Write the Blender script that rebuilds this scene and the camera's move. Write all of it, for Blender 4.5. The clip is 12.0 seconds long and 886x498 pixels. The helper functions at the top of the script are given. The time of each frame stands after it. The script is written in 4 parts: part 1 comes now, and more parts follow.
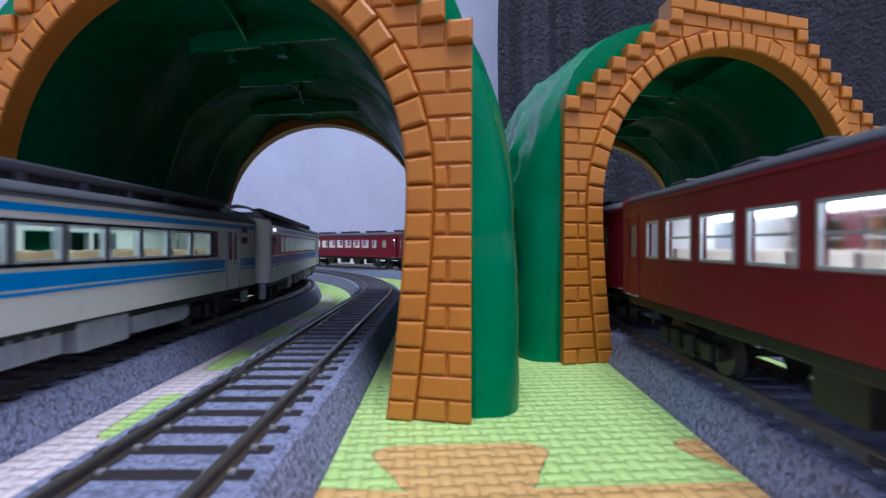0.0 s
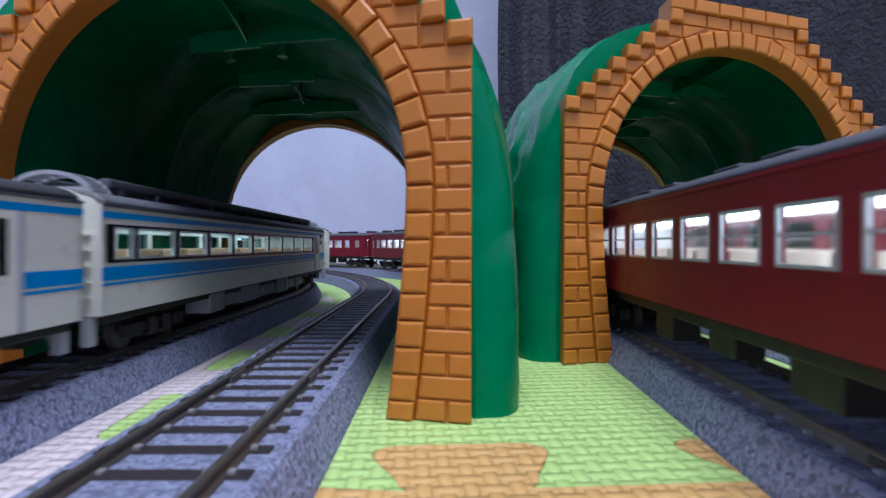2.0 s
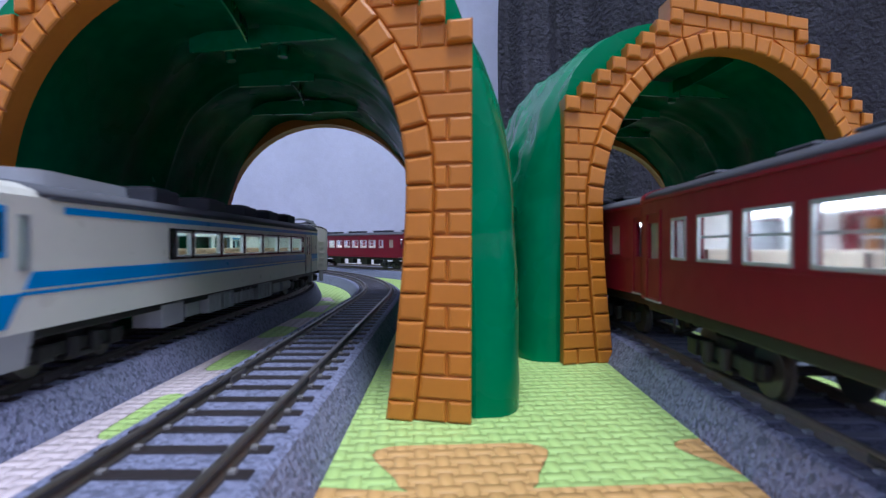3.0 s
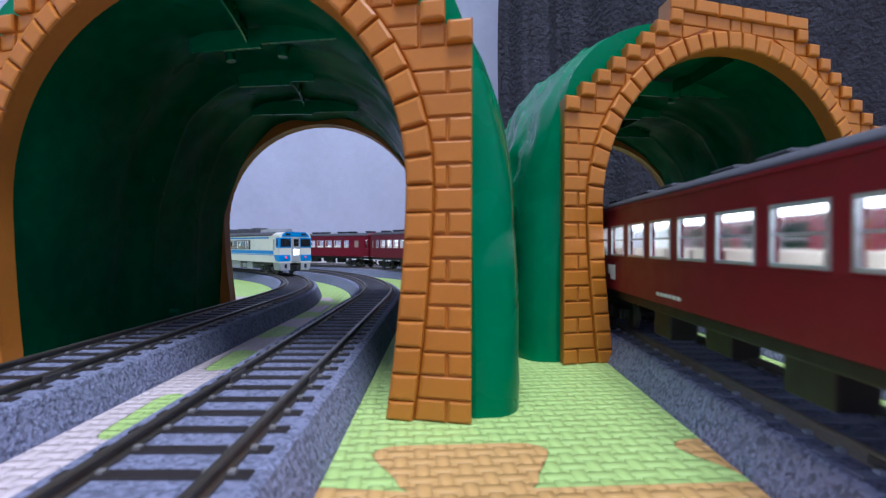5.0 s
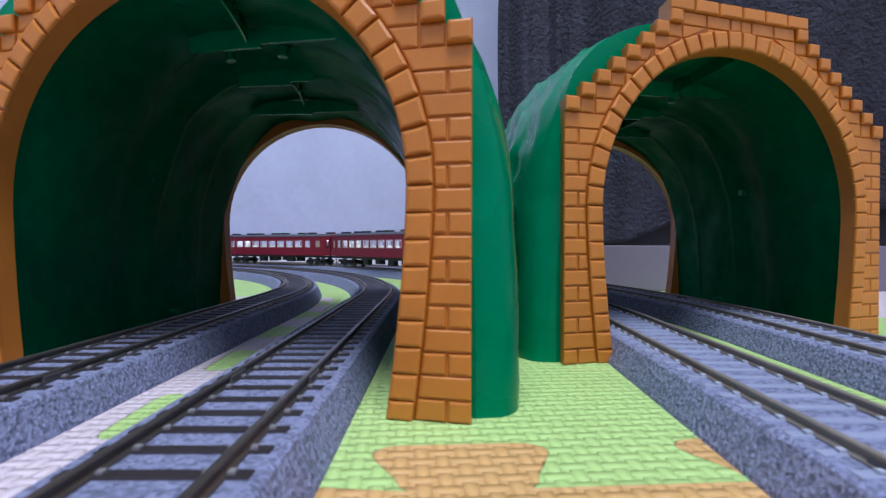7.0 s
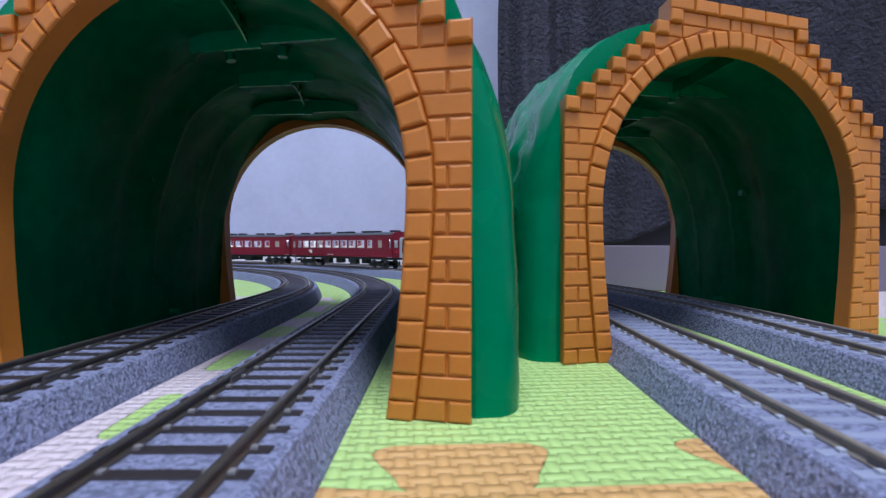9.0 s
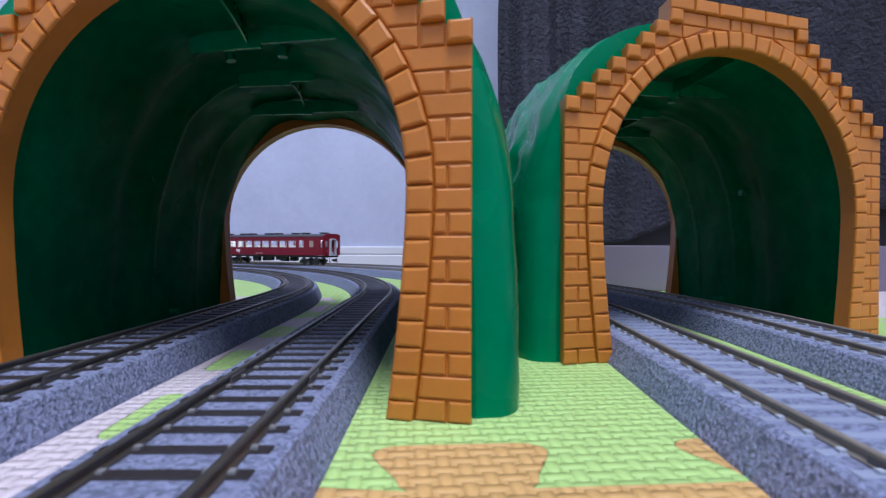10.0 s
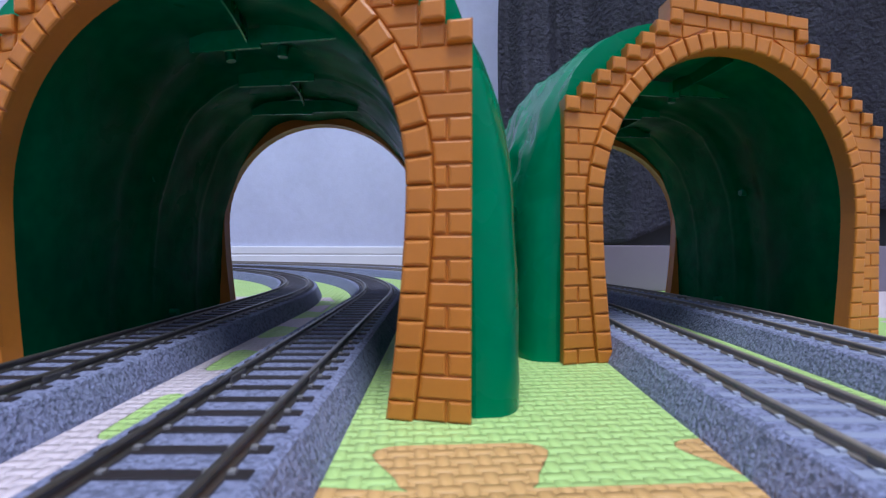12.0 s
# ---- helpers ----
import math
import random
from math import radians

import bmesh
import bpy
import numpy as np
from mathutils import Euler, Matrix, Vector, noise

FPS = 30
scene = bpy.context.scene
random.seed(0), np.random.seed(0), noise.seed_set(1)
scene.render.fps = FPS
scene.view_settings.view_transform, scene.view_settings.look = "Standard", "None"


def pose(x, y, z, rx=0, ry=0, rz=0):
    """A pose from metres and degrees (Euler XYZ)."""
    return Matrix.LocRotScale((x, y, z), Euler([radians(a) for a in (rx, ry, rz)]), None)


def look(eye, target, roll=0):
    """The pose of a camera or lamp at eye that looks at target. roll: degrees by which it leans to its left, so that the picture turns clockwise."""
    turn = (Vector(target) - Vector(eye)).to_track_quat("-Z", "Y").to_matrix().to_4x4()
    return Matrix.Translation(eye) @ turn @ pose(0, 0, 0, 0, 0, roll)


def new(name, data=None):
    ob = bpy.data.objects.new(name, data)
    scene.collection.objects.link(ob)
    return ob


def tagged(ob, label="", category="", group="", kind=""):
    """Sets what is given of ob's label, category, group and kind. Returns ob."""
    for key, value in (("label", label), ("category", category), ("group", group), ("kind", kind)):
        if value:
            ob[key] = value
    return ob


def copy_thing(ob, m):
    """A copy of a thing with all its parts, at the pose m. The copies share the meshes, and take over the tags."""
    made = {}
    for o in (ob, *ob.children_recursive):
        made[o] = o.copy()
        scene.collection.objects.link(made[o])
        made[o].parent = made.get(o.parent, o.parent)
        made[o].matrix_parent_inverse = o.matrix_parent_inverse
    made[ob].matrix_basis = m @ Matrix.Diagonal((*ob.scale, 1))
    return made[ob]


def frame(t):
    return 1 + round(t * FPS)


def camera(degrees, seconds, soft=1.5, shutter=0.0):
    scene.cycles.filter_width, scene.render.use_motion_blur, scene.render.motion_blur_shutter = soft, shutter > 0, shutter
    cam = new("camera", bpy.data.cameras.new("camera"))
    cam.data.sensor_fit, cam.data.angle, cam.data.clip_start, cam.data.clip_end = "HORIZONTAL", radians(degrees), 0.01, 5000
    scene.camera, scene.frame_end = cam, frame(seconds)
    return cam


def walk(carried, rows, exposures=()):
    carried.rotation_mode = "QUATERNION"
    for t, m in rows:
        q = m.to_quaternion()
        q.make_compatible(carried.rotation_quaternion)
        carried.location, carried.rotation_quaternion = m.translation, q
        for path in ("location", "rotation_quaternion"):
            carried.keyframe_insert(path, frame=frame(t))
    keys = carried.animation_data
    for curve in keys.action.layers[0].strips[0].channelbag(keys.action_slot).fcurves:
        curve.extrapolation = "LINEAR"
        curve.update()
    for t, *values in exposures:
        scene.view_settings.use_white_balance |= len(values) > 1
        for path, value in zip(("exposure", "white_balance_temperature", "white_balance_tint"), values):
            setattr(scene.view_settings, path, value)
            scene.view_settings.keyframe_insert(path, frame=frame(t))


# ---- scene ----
cam = camera(79.63, 12.0, soft=1.25, shutter=0.3)
EYE = (0.0, 0.0, 0.03995)
VIEW = look(EYE, (0.0, 1.0, 0.03995 - 0.0066), 0.115)
cam.data.dof.use_dof, cam.data.dof.focus_distance, cam.data.dof.aperture_fstop = True, 0.55, 40.0
walk(cam, [(0.0, VIEW), (12.0, VIEW)], exposures=[(0.0, 0.0, 5600, 13), (12.0, 0.0, 5600, 13)])

# ---------------------------------------------------------------- light
world = bpy.data.worlds.new("room_air")
scene.world = world
world.use_nodes = True
world.node_tree.nodes["Background"].inputs[0].default_value = (0.6, 0.65, 0.8, 1)
world.node_tree.nodes["Background"].inputs[1].default_value = 0.05


def area_lamp(name, at, target, size, watts, colour):
    lamp = bpy.data.lights.new(name, "AREA")
    lamp.shape, lamp.size, lamp.energy, lamp.color = "DISK", size, watts, colour
    ob = new(name, lamp)
    ob.matrix_basis = look(at, target)
    return ob


area_lamp("ceiling_lamp_light", (0.08, -0.7, 2.30), (0.08, -0.7, 0.0), 1.2, 78, (0.93, 0.96, 1.0))

# ---------------------------------------------------------------- materials


def material(name, colour, rough=0.5, metal=0.0, vary=0.0, scale=60.0, bump=0.0, bump_scale=300.0,
             bump_depth=0.0003, coat=0.0, piece=0.0, speck=None, speck_scale=900.0, spec=0.5, island=0.0):
    """A surface: base colour with mottling at two scales, fine relief, and a tone of its own for each piece."""
    m = bpy.data.materials.new(name)
    m.use_nodes = True
    t = m.node_tree
    p = t.nodes["Principled BSDF"]
    p.inputs["Roughness"].default_value = rough
    p.inputs["Metallic"].default_value = metal
    p.inputs["Coat Weight"].default_value = coat
    p.inputs["Coat Roughness"].default_value = 0.12
    p.inputs["Specular IOR Level"].default_value = spec
    where = t.nodes.new("ShaderNodeTexCoord")
    base = t.nodes.new("ShaderNodeRGB")
    base.outputs[0].default_value = (*colour, 1)
    out = base.outputs[0]

    def scaled(fac, low, high):
        r = t.nodes.new("ShaderNodeMapRange")
        r.inputs["To Min"].default_value, r.inputs["To Max"].default_value = low, high
        t.links.new(fac, r.inputs["Value"])
        return r.outputs[0]

    def times(a, value):
        h = t.nodes.new("ShaderNodeHueSaturation")
        t.links.new(a, h.inputs["Color"])
        t.links.new(value, h.inputs["Value"])
        return h.outputs[0]

    if vary:
        for k, part_of in ((1.0, 1.0), (9.0, 0.6)):
            n = t.nodes.new("ShaderNodeTexNoise")
            n.inputs["Scale"].default_value, n.inputs["Detail"].default_value = scale * k, 5
            t.links.new(where.outputs["Object"], n.inputs["Vector"])
            out = times(out, scaled(n.outputs["Fac"], 1 - vary * part_of * 1.6, 1 + vary * part_of * 1.6))
    if speck:
        v = t.nodes.new("ShaderNodeTexVoronoi")
        v.inputs["Scale"].default_value = speck_scale
        t.links.new(where.outputs["Object"], v.inputs["Vector"])
        mix = t.nodes.new("ShaderNodeMix")
        mix.data_type = "RGBA"
        mix.inputs["B"].default_value = (*speck, 1)
        s = t.nodes.new("ShaderNodeSeparateColor")
        t.links.new(v.outputs["Color"], s.inputs[0])
        t.links.new(scaled(s.outputs[0], -0.35, 0.75), mix.inputs["Factor"])
        t.links.new(out, mix.inputs["A"])
        out = mix.outputs["Result"]
    if piece:
        info = t.nodes.new("ShaderNodeObjectInfo")
        out = times(out, scaled(info.outputs["Random"], 1 - piece, 1 + piece))
    if island:
        info = t.nodes.new("ShaderNodeNewGeometry")
        out = times(out, scaled(info.outputs["Random Per Island"], 1 - island, 1 + island))
    t.links.new(out, p.inputs["Base Color"])
    if vary:
        n = t.nodes.new("ShaderNodeTexNoise")
        n.inputs["Scale"].default_value = scale * 3
        t.links.new(where.outputs["Object"], n.inputs["Vector"])
        t.links.new(scaled(n.outputs["Fac"], max(0.02, rough - 0.12), min(1, rough + 0.12)), p.inputs["Roughness"])
    if bump:
        n = t.nodes.new("ShaderNodeTexNoise")
        n.inputs["Scale"].default_value, n.inputs["Detail"].default_value = bump_scale, 6
        t.links.new(where.outputs["Object"], n.inputs["Vector"])
        b = t.nodes.new("ShaderNodeBump")
        b.inputs["Strength"].default_value, b.inputs["Distance"].default_value = bump, bump_depth
        t.links.new(n.outputs["Fac"], b.inputs["Height"])
        t.links.new(b.outputs["Normal"], p.inputs["Normal"])
    return m


def foam(name, colour):
    """EVA foam with a woven relief: rows of small raised lumps, every other row shifted by half."""
    m = material(name, colour, 0.55, vary=0.06, scale=25, spec=0.35)
    t = m.node_tree
    p = t.nodes["Principled BSDF"]
    where = t.nodes.new("ShaderNodeTexCoord")
    axes = t.nodes.new("ShaderNodeSeparateXYZ")
    t.links.new(where.outputs["Object"], axes.inputs[0])

    def calc(kind, a, b=None):
        n = t.nodes.new("ShaderNodeMath")
        n.operation = kind
        for socket, value in zip(n.inputs, (a, b)):
            if value is None:
                continue
            if isinstance(value, (int, float)):
                socket.default_value = value
            else:
                t.links.new(value, socket)
        return n.outputs[0]

    px, py = (calc("DIVIDE", axes.outputs[k], 0.0039) for k in (0, 1))

    def lens(run, cross, shift):
        """Long low lumps that run one way, shifted by half from row to row."""
        row = calc("ADD", calc("FLOOR", cross), shift - 0.5)
        a = calc("DIVIDE", calc("SUBTRACT", calc("FLOORED_MODULO", calc("ADD", run, row), 2.0), 1.0), 0.80)
        c = calc("DIVIDE", calc("SUBTRACT", calc("FRACT", cross), 0.5), 0.42)
        return calc("MAXIMUM", calc("SUBTRACT", calc("SUBTRACT", 1.0, calc("MULTIPLY", a, a)), calc("MULTIPLY", c, c)), 0.0)

    lump = calc("POWER", calc("MAXIMUM", lens(px, py, 0.0), calc("MULTIPLY", lens(py, px, 1.0), 0.75)), 0.6)
    b = t.nodes.new("ShaderNodeBump")
    b.inputs["Strength"].default_value, b.inputs["Distance"].default_value = 0.85, 0.0015
    t.links.new(lump, b.inputs["Height"])
    t.links.new(b.outputs["Normal"], p.inputs["Normal"])
    return m


def glow(name, colour, strength):
    m = bpy.data.materials.new(name)
    m.use_nodes = True
    p = m.node_tree.nodes["Principled BSDF"]
    p.inputs["Base Color"].default_value = (*colour, 1)
    p.inputs["Emission Color"].default_value = (*colour, 1)
    p.inputs["Emission Strength"].default_value = strength
    return m


def glass(name, colour, rough=0.02):
    m = bpy.data.materials.new(name)
    m.use_nodes = True
    p = m.node_tree.nodes["Principled BSDF"]
    p.inputs["Base Color"].default_value = (*colour, 1)
    p.inputs["Transmission Weight"].default_value = 1.0
    p.inputs["Roughness"].default_value = rough
    p.inputs["IOR"].default_value = 1.05
    return m


# Hull green darkened to paint in the bore's shade, mottled like light shining through.
BORE = material("shaded_green_plastic", (0.0006, 0.112, 0.042), 0.30, vary=0.45, scale=15, bump=0.45, bump_scale=40,
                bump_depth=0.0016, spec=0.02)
# Lighter and glossier than the bore wall, so that moulded edges read as lit.
SEAM = material("glossy_green_edge", (0.0010, 0.165, 0.066), 0.28, vary=0.2, scale=40, spec=0.22)
ORANGE = material("orange_plastic", (0.49, 0.166, 0.016), 0.40, vary=0.07, scale=60, bump=0.25, bump_scale=900,
                  bump_depth=0.00012, piece=0.05)
GREEN = material("green_plastic", (0.0010, 0.175, 0.070), 0.26, vary=0.14, scale=14, bump=0.35, bump_scale=45,
                 bump_depth=0.0010, coat=0.0, spec=0.17)
BALLAST = material("blue_grey_ballast", (0.235, 0.25, 0.375), 0.85, vary=0.10, scale=120, bump=1.0, bump_scale=900,
                   bump_depth=0.0013, speck=(0.055, 0.062, 0.10), speck_scale=1150)
TIMBER = material("dark_brown_sleeper", (0.018, 0.013, 0.014), 0.6, vary=0.15, scale=200, piece=0.15)
CONCRETE = material("grey_concrete_sleeper", (0.24, 0.26, 0.35), 0.75, vary=0.06, scale=200, piece=0.05)
RAIL = material("weathered_rail_side", (0.21, 0.18, 0.15), 0.42, metal=0.1, vary=0.18, scale=90)
RAIL_DARK = material("dark_rail_side", (0.10, 0.088, 0.076), 0.34, metal=0.5, vary=0.18, scale=90)
CLIP = material("pale_rail_clip", (0.38, 0.40, 0.46), 0.6, island=0.12)
CLIP_DARK = material("dark_rail_clip", (0.20, 0.19, 0.19), 0.5, island=0.15)
FOAM_GREEN = foam("green_foam", (0.43, 0.60, 0.19))
FOAM_BROWN = foam("tan_foam", (0.58, 0.34, 0.12))
FOAM_PINK = foam("pale_pink_foam", (0.62, 0.52, 0.53))
WALLPAPER = material("pale_wallpaper", (0.54, 0.56, 0.71), 0.8, vary=0.08, scale=9, bump=0.5, bump_scale=260, bump_depth=0.0008)
WHITE_TRIM = material("white_trim", (0.78, 0.77, 0.80), 0.5, vary=0.03, scale=10)
FLEECE = material("grey_fleece", (0.048, 0.047, 0.060), 0.95, vary=0.22, scale=60, bump=1.0, bump_scale=190, bump_depth=0.006, spec=0.1)
BOARD = material("mauve_grey_board", (0.17, 0.14, 0.175), 0.5, vary=0.05, scale=8)
WOOD = material("brown_floorboards", (0.16, 0.09, 0.05), 0.4, vary=0.2, scale=12)
CEILING = material("white_ceiling", (0.60, 0.60, 0.61), 0.9, vary=0.03, scale=8)
RED = material("crimson_paint", (0.178, 0.0027, 0.016), 0.36, vary=0.06, scale=60, bump=0.1, bump_scale=500, bump_depth=0.0001)
ROOF_GREY = material("dark_roof_grey", (0.065, 0.068, 0.082), 0.75, vary=0.08, scale=60)
PALE_GREY = material("pale_grey_plastic", (0.36, 0.37, 0.40), 0.5, vary=0.06, scale=60)
BLACK = material("black_underframe", (0.012, 0.012, 0.013), 0.55, vary=0.2, scale=80)
STEEL = material("wheel_steel", (0.13, 0.12, 0.115), 0.5, metal=0.6, vary=0.1, scale=100)
CREAM = material("cream_white_paint", (0.74, 0.72, 0.64), 0.32, vary=0.03, scale=50)
BLUE = material("bright_blue_paint", (0.004, 0.25, 0.64), 0.32, vary=0.04, scale=50)
BAND = material("black_window_band", (0.012, 0.014, 0.017), 0.25, vary=0.05, scale=50)
SILVER = material("window_frame_silver", (0.55, 0.58, 0.60), 0.3, metal=0.5)
SEAT = material("tan_seat", (0.52, 0.33, 0.20), 0.8, vary=0.08, scale=100)
SEAT_PALE = material("pale_seat", (0.62, 0.56, 0.46), 0.7, vary=0.05, scale=100)
INNER = material("pale_interior", (0.80, 0.81, 0.80), 0.6, vary=0.04, scale=60)
FROST = material("frosted_pane", (0.40, 0.34, 0.27), 0.4, vary=0.04, scale=100)
PANE = glass("clear_pane", (0.95, 0.97, 0.98), 0.22)
PANE_TINT = glass("tinted_pane", (0.70, 0.86, 0.84))
TUBE = glow("cabin_light_strip", (0.92, 0.96, 1.0), 6.0)
TUBE_DIM = glow("dim_cabin_light", (0.86, 0.97, 1.0), 4.0)
TAIL = glow("red_tail_lamp", (1.0, 0.02, 0.06), 0.9)
SIGN = glow("lit_train_sign", (0.95, 0.98, 1.0), 1.6)
PRINT = material("white_print", (0.75, 0.75, 0.75), 0.5)

# ---------------------------------------------------------------- mesh helpers
MM = 0.001


SHAPE = [Matrix.Identity(4)]  # the cross-section scale of what is being built


def part(name, bm, mat, parent=None, label=""):
    """Links a bmesh, written in millimetres, as one mesh object under a thing or a part."""
    bmesh.ops.recalc_face_normals(bm, faces=bm.faces)
    bm.transform(SHAPE[0])
    bm.transform(Matrix.Scale(MM, 4))
    me = bpy.data.meshes.new(name)
    bm.to_mesh(me)
    bm.free()
    me.materials.append(mat)
    ob = new(name, me)
    ob.parent = parent
    return tagged(ob, label)


def smooth(ob):
    for p in ob.data.polygons:
        p.use_smooth = True
    return ob


def thing(name, label, category, group="", kind=""):
    return tagged(new(name), label, category, group, kind)


def box(bm, x0, x1, y0, y1, z0, z1, bevel=0.0):
    made = bmesh.ops.create_cube(bm, size=1)["verts"]
    bmesh.ops.scale(bm, vec=(x1 - x0, y1 - y0, z1 - z0), verts=made)
    bmesh.ops.translate(bm, vec=((x0 + x1) / 2, (y0 + y1) / 2, (z0 + z1) / 2), verts=made)
    if bevel:
        edges = {e for v in made for e in v.link_edges}
        bmesh.ops.bevel(bm, geom=list(edges), offset=bevel, segments=2, affect="EDGES", profile=0.6)
    return bm


def boxed(x0, x1, y0, y1, z0, z1, bevel=0.0):
    return box(bmesh.new(), x0, x1, y0, y1, z0, z1, bevel)


def cylinder(bm, at, axis, r, length, n=20):
    made = bmesh.ops.create_cone(bm, cap_ends=True, segments=n, radius1=r, radius2=r, depth=length)["verts"]
    turn = Vector((0, 0, 1)).rotation_difference(Vector(axis)).to_matrix().to_4x4()
    bmesh.ops.transform(bm, matrix=Matrix.Translation(at) @ turn, verts=made)
    return bm


def prism(bm, poly, d0, d1, put, bevel=0.5):
    """A flat polygon (u, z) pushed from depth d0 to the face at d1, with its face edges rounded off."""
    c = Vector((sum(p[0] for p in poly) / len(poly), sum(p[1] for p in poly) / len(poly)))

    def ring(d, inset):
        out = []
        for u, z in poly:
            w = Vector((u, z)) - c
            k = max(0.2, 1 - inset * 1.3 / max(w.length, 0.01))
            out.append(bm.verts.new(put(c.x + w.x * k, c.y + w.y * k, d)))
        return out
    side = 1 if d1 > d0 else -1
    rings = [ring(d0, 0), ring(d1 - side * bevel, 0), ring(d1 - side * bevel * 0.25, bevel * 0.35), ring(d1, bevel)]
    n = len(poly)
    for a, b in zip(rings, rings[1:]):
        for i in range(n):
            bm.faces.new((a[i], a[(i + 1) % n], b[(i + 1) % n], b[i]))
    bm.faces.new(rings[-1])
    bm.faces.new(rings[0][::-1])
    return bm


# ---------------------------------------------------------------- the four lines of track


class Line:
    """A straight towards the curve, a half circle to the left and a straight back; a short straight may lie between the first
    stretch of the bend and the rest. Millimetres; s = 0 lies 40 mm before the eye."""

    def __init__(self, x, turn, straight, radius, off, first=0.0, inset=0.0):
        self.turn, self.straight, self.r, self.first, self.inset = turn, straight, radius + off, first, inset
        self.start = Vector((x + off * math.cos(turn), 40 + off * math.sin(turn)))
        self.ahead = Vector((-math.sin(turn), math.cos(turn)))
        self.bend = self.start + self.ahead * straight
        self.hub = self.bend - Vector((math.cos(turn), math.sin(turn))) * self.r
        self.length = straight + math.pi * self.r + inset

    def at(self, s):
        """The place and the heading (radians left of +y) at s."""
        if s < self.straight:
            return self.start + self.ahead * s, self.turn
        arc, shift = s - self.straight, 0.0
        if arc > self.first * self.r:
            shift = min(self.inset, arc - self.first * self.r)
            arc -= shift
        a, rest = arc / self.r, 0.0
        if a > math.pi:
            a, rest = math.pi, arc - math.pi * self.r
        h, k = self.turn + a, self.turn + self.first
        p = self.hub + Vector((math.cos(h), math.sin(h))) * self.r + Vector((-math.sin(k), math.cos(k))) * shift
        return p + Vector((-math.sin(h), math.cos(h))) * rest, h


L1 = Line(-68.94, 0.0089, 268.7, 520.0, -30.0)
L2 = Line(-68.94, 0.0089, 268.7, 520.0, 30.0)
R1 = Line(99.37, -0.0416, 172.7, 700.0, -30.0, 0.3, 28.0)
R2 = Line(99.37, -0.0416, 172.7, 700.0, 30.0, 0.3, 28.0)
RAIL_TOP = 10.7


def sweep(line, profile, s0, s1):
    """A closed cross-section (right, up) drawn along a line of track."""
    bm = bmesh.new()
    stations, s = [], s0
    while s < s1:
        stations.append(s)
        s += 12 if -100 < s < 1500 else 40
    stations.append(s1)
    rings = []
    for s in stations:
        p, h = line.at(s)
        across = Vector((math.cos(h), math.sin(h)))
        rings.append([bm.verts.new((p.x + across.x * u, p.y + across.y * u, z)) for u, z in profile])
    n = len(profile)
    for a, b in zip(rings, rings[1:]):
        for i in range(n):
            bm.faces.new((a[i], a[(i + 1) % n], b[(i + 1) % n], b[i]))
    bm.faces.new(rings[0])
    bm.faces.new(rings[-1][::-1])
    return bm


def rail_profile(u):
    return [(u - 1.3, 8.6), (u + 1.3, 8.6), (u + 1.2, 8.9), (u + 0.4, 9.2), (u + 0.4, 9.9), (u + 0.65, 10.1), (u + 0.65, 10.55),
            (u + 0.4, RAIL_TOP), (u - 0.4, RAIL_TOP), (u - 0.65, 10.55), (u - 0.65, 10.1), (u - 0.4, 9.9), (u - 0.4, 9.2), (u - 1.2, 8.9)]


def track(line, concrete, label):
    t = thing("model_railway_track", label, "track", "lines of model track")
    end = line.length + 1350
    part("ballast_bed", sweep(line, [(-19.0, 0.0), (-18.7, 1.0), (-15.4, 8.0), (-14.4, 8.5), (14.4, 8.5), (15.4, 8.0), (18.7, 1.0), (19.0, 0.0)], -1500, end), BALLAST, t,
         "blue-grey granular ballast bed")
    for u in (-8.9, 8.9):
        smooth(part("rail", sweep(line, rail_profile(u), -1500, end), RAIL if concrete else RAIL_DARK, t))
    pitch, half, wide = (7.8, 14.0, 1.35) if concrete else (8.9, 13.2, 1.5)
    mat = CONCRETE if concrete else TIMBER
    first = part("sleeper", boxed(-half, half, -wide, wide, 7.0, 8.75 if concrete else 8.85, 0.25), mat, t)
    rest, clips = bmesh.new(), bmesh.new()
    i, s = 0, -1490.0
    while s < end - 10:
        p, h = line.at(s)
        place = Matrix.Translation((p.x, p.y, 0)) @ Matrix.Rotation(h, 4, "Z")
        if -40 < s < 1000:
            ob = first
            if i:
                ob = new("sleeper", first.data)
                ob.parent = t
            i += 1
            m = place.copy()
            m.translation *= MM
            ob.matrix_basis = m
            for u in (-8.9, 8.9):
                for side in (-1, 1):
                    c = place @ Matrix.Translation((u + side * 1.7, 0, 8.95))
                    bmesh.ops.create_cube(clips, size=1, matrix=c @ Matrix.Diagonal((1.1, 1.3, 0.7, 1)))
        else:
            bmesh.ops.create_cube(rest, size=1, matrix=place @ Matrix.Translation((0, 0, 8.0)) @ Matrix.Diagonal((2 * half, 2 * wide, 1.6, 1)))
        s += pitch
    for s in (30.0, 276.0, 522.0) if concrete else (84.0, 330.0, 576.0):
        p, h = line.at(s)
        for u in (-8.9, 8.9):
            bm = boxed(-1.05, 1.05, -4.5, 4.5, 8.6, 10.2, 0.2)
            bm.transform(Matrix.Translation((p.x, p.y, 0)) @ Matrix.Rotation(h, 4, "Z") @ Matrix.Translation((u, 0, 0)))
            part("rail_joiner", bm, STEEL, t, "small bright metal rail joiner")
    tagged(part("rail_clips", clips, CLIP if concrete else CLIP_DARK, t), kind="stuff")
    tagged(part("far_sleepers", rest, mat, t), kind="stuff")
    return t


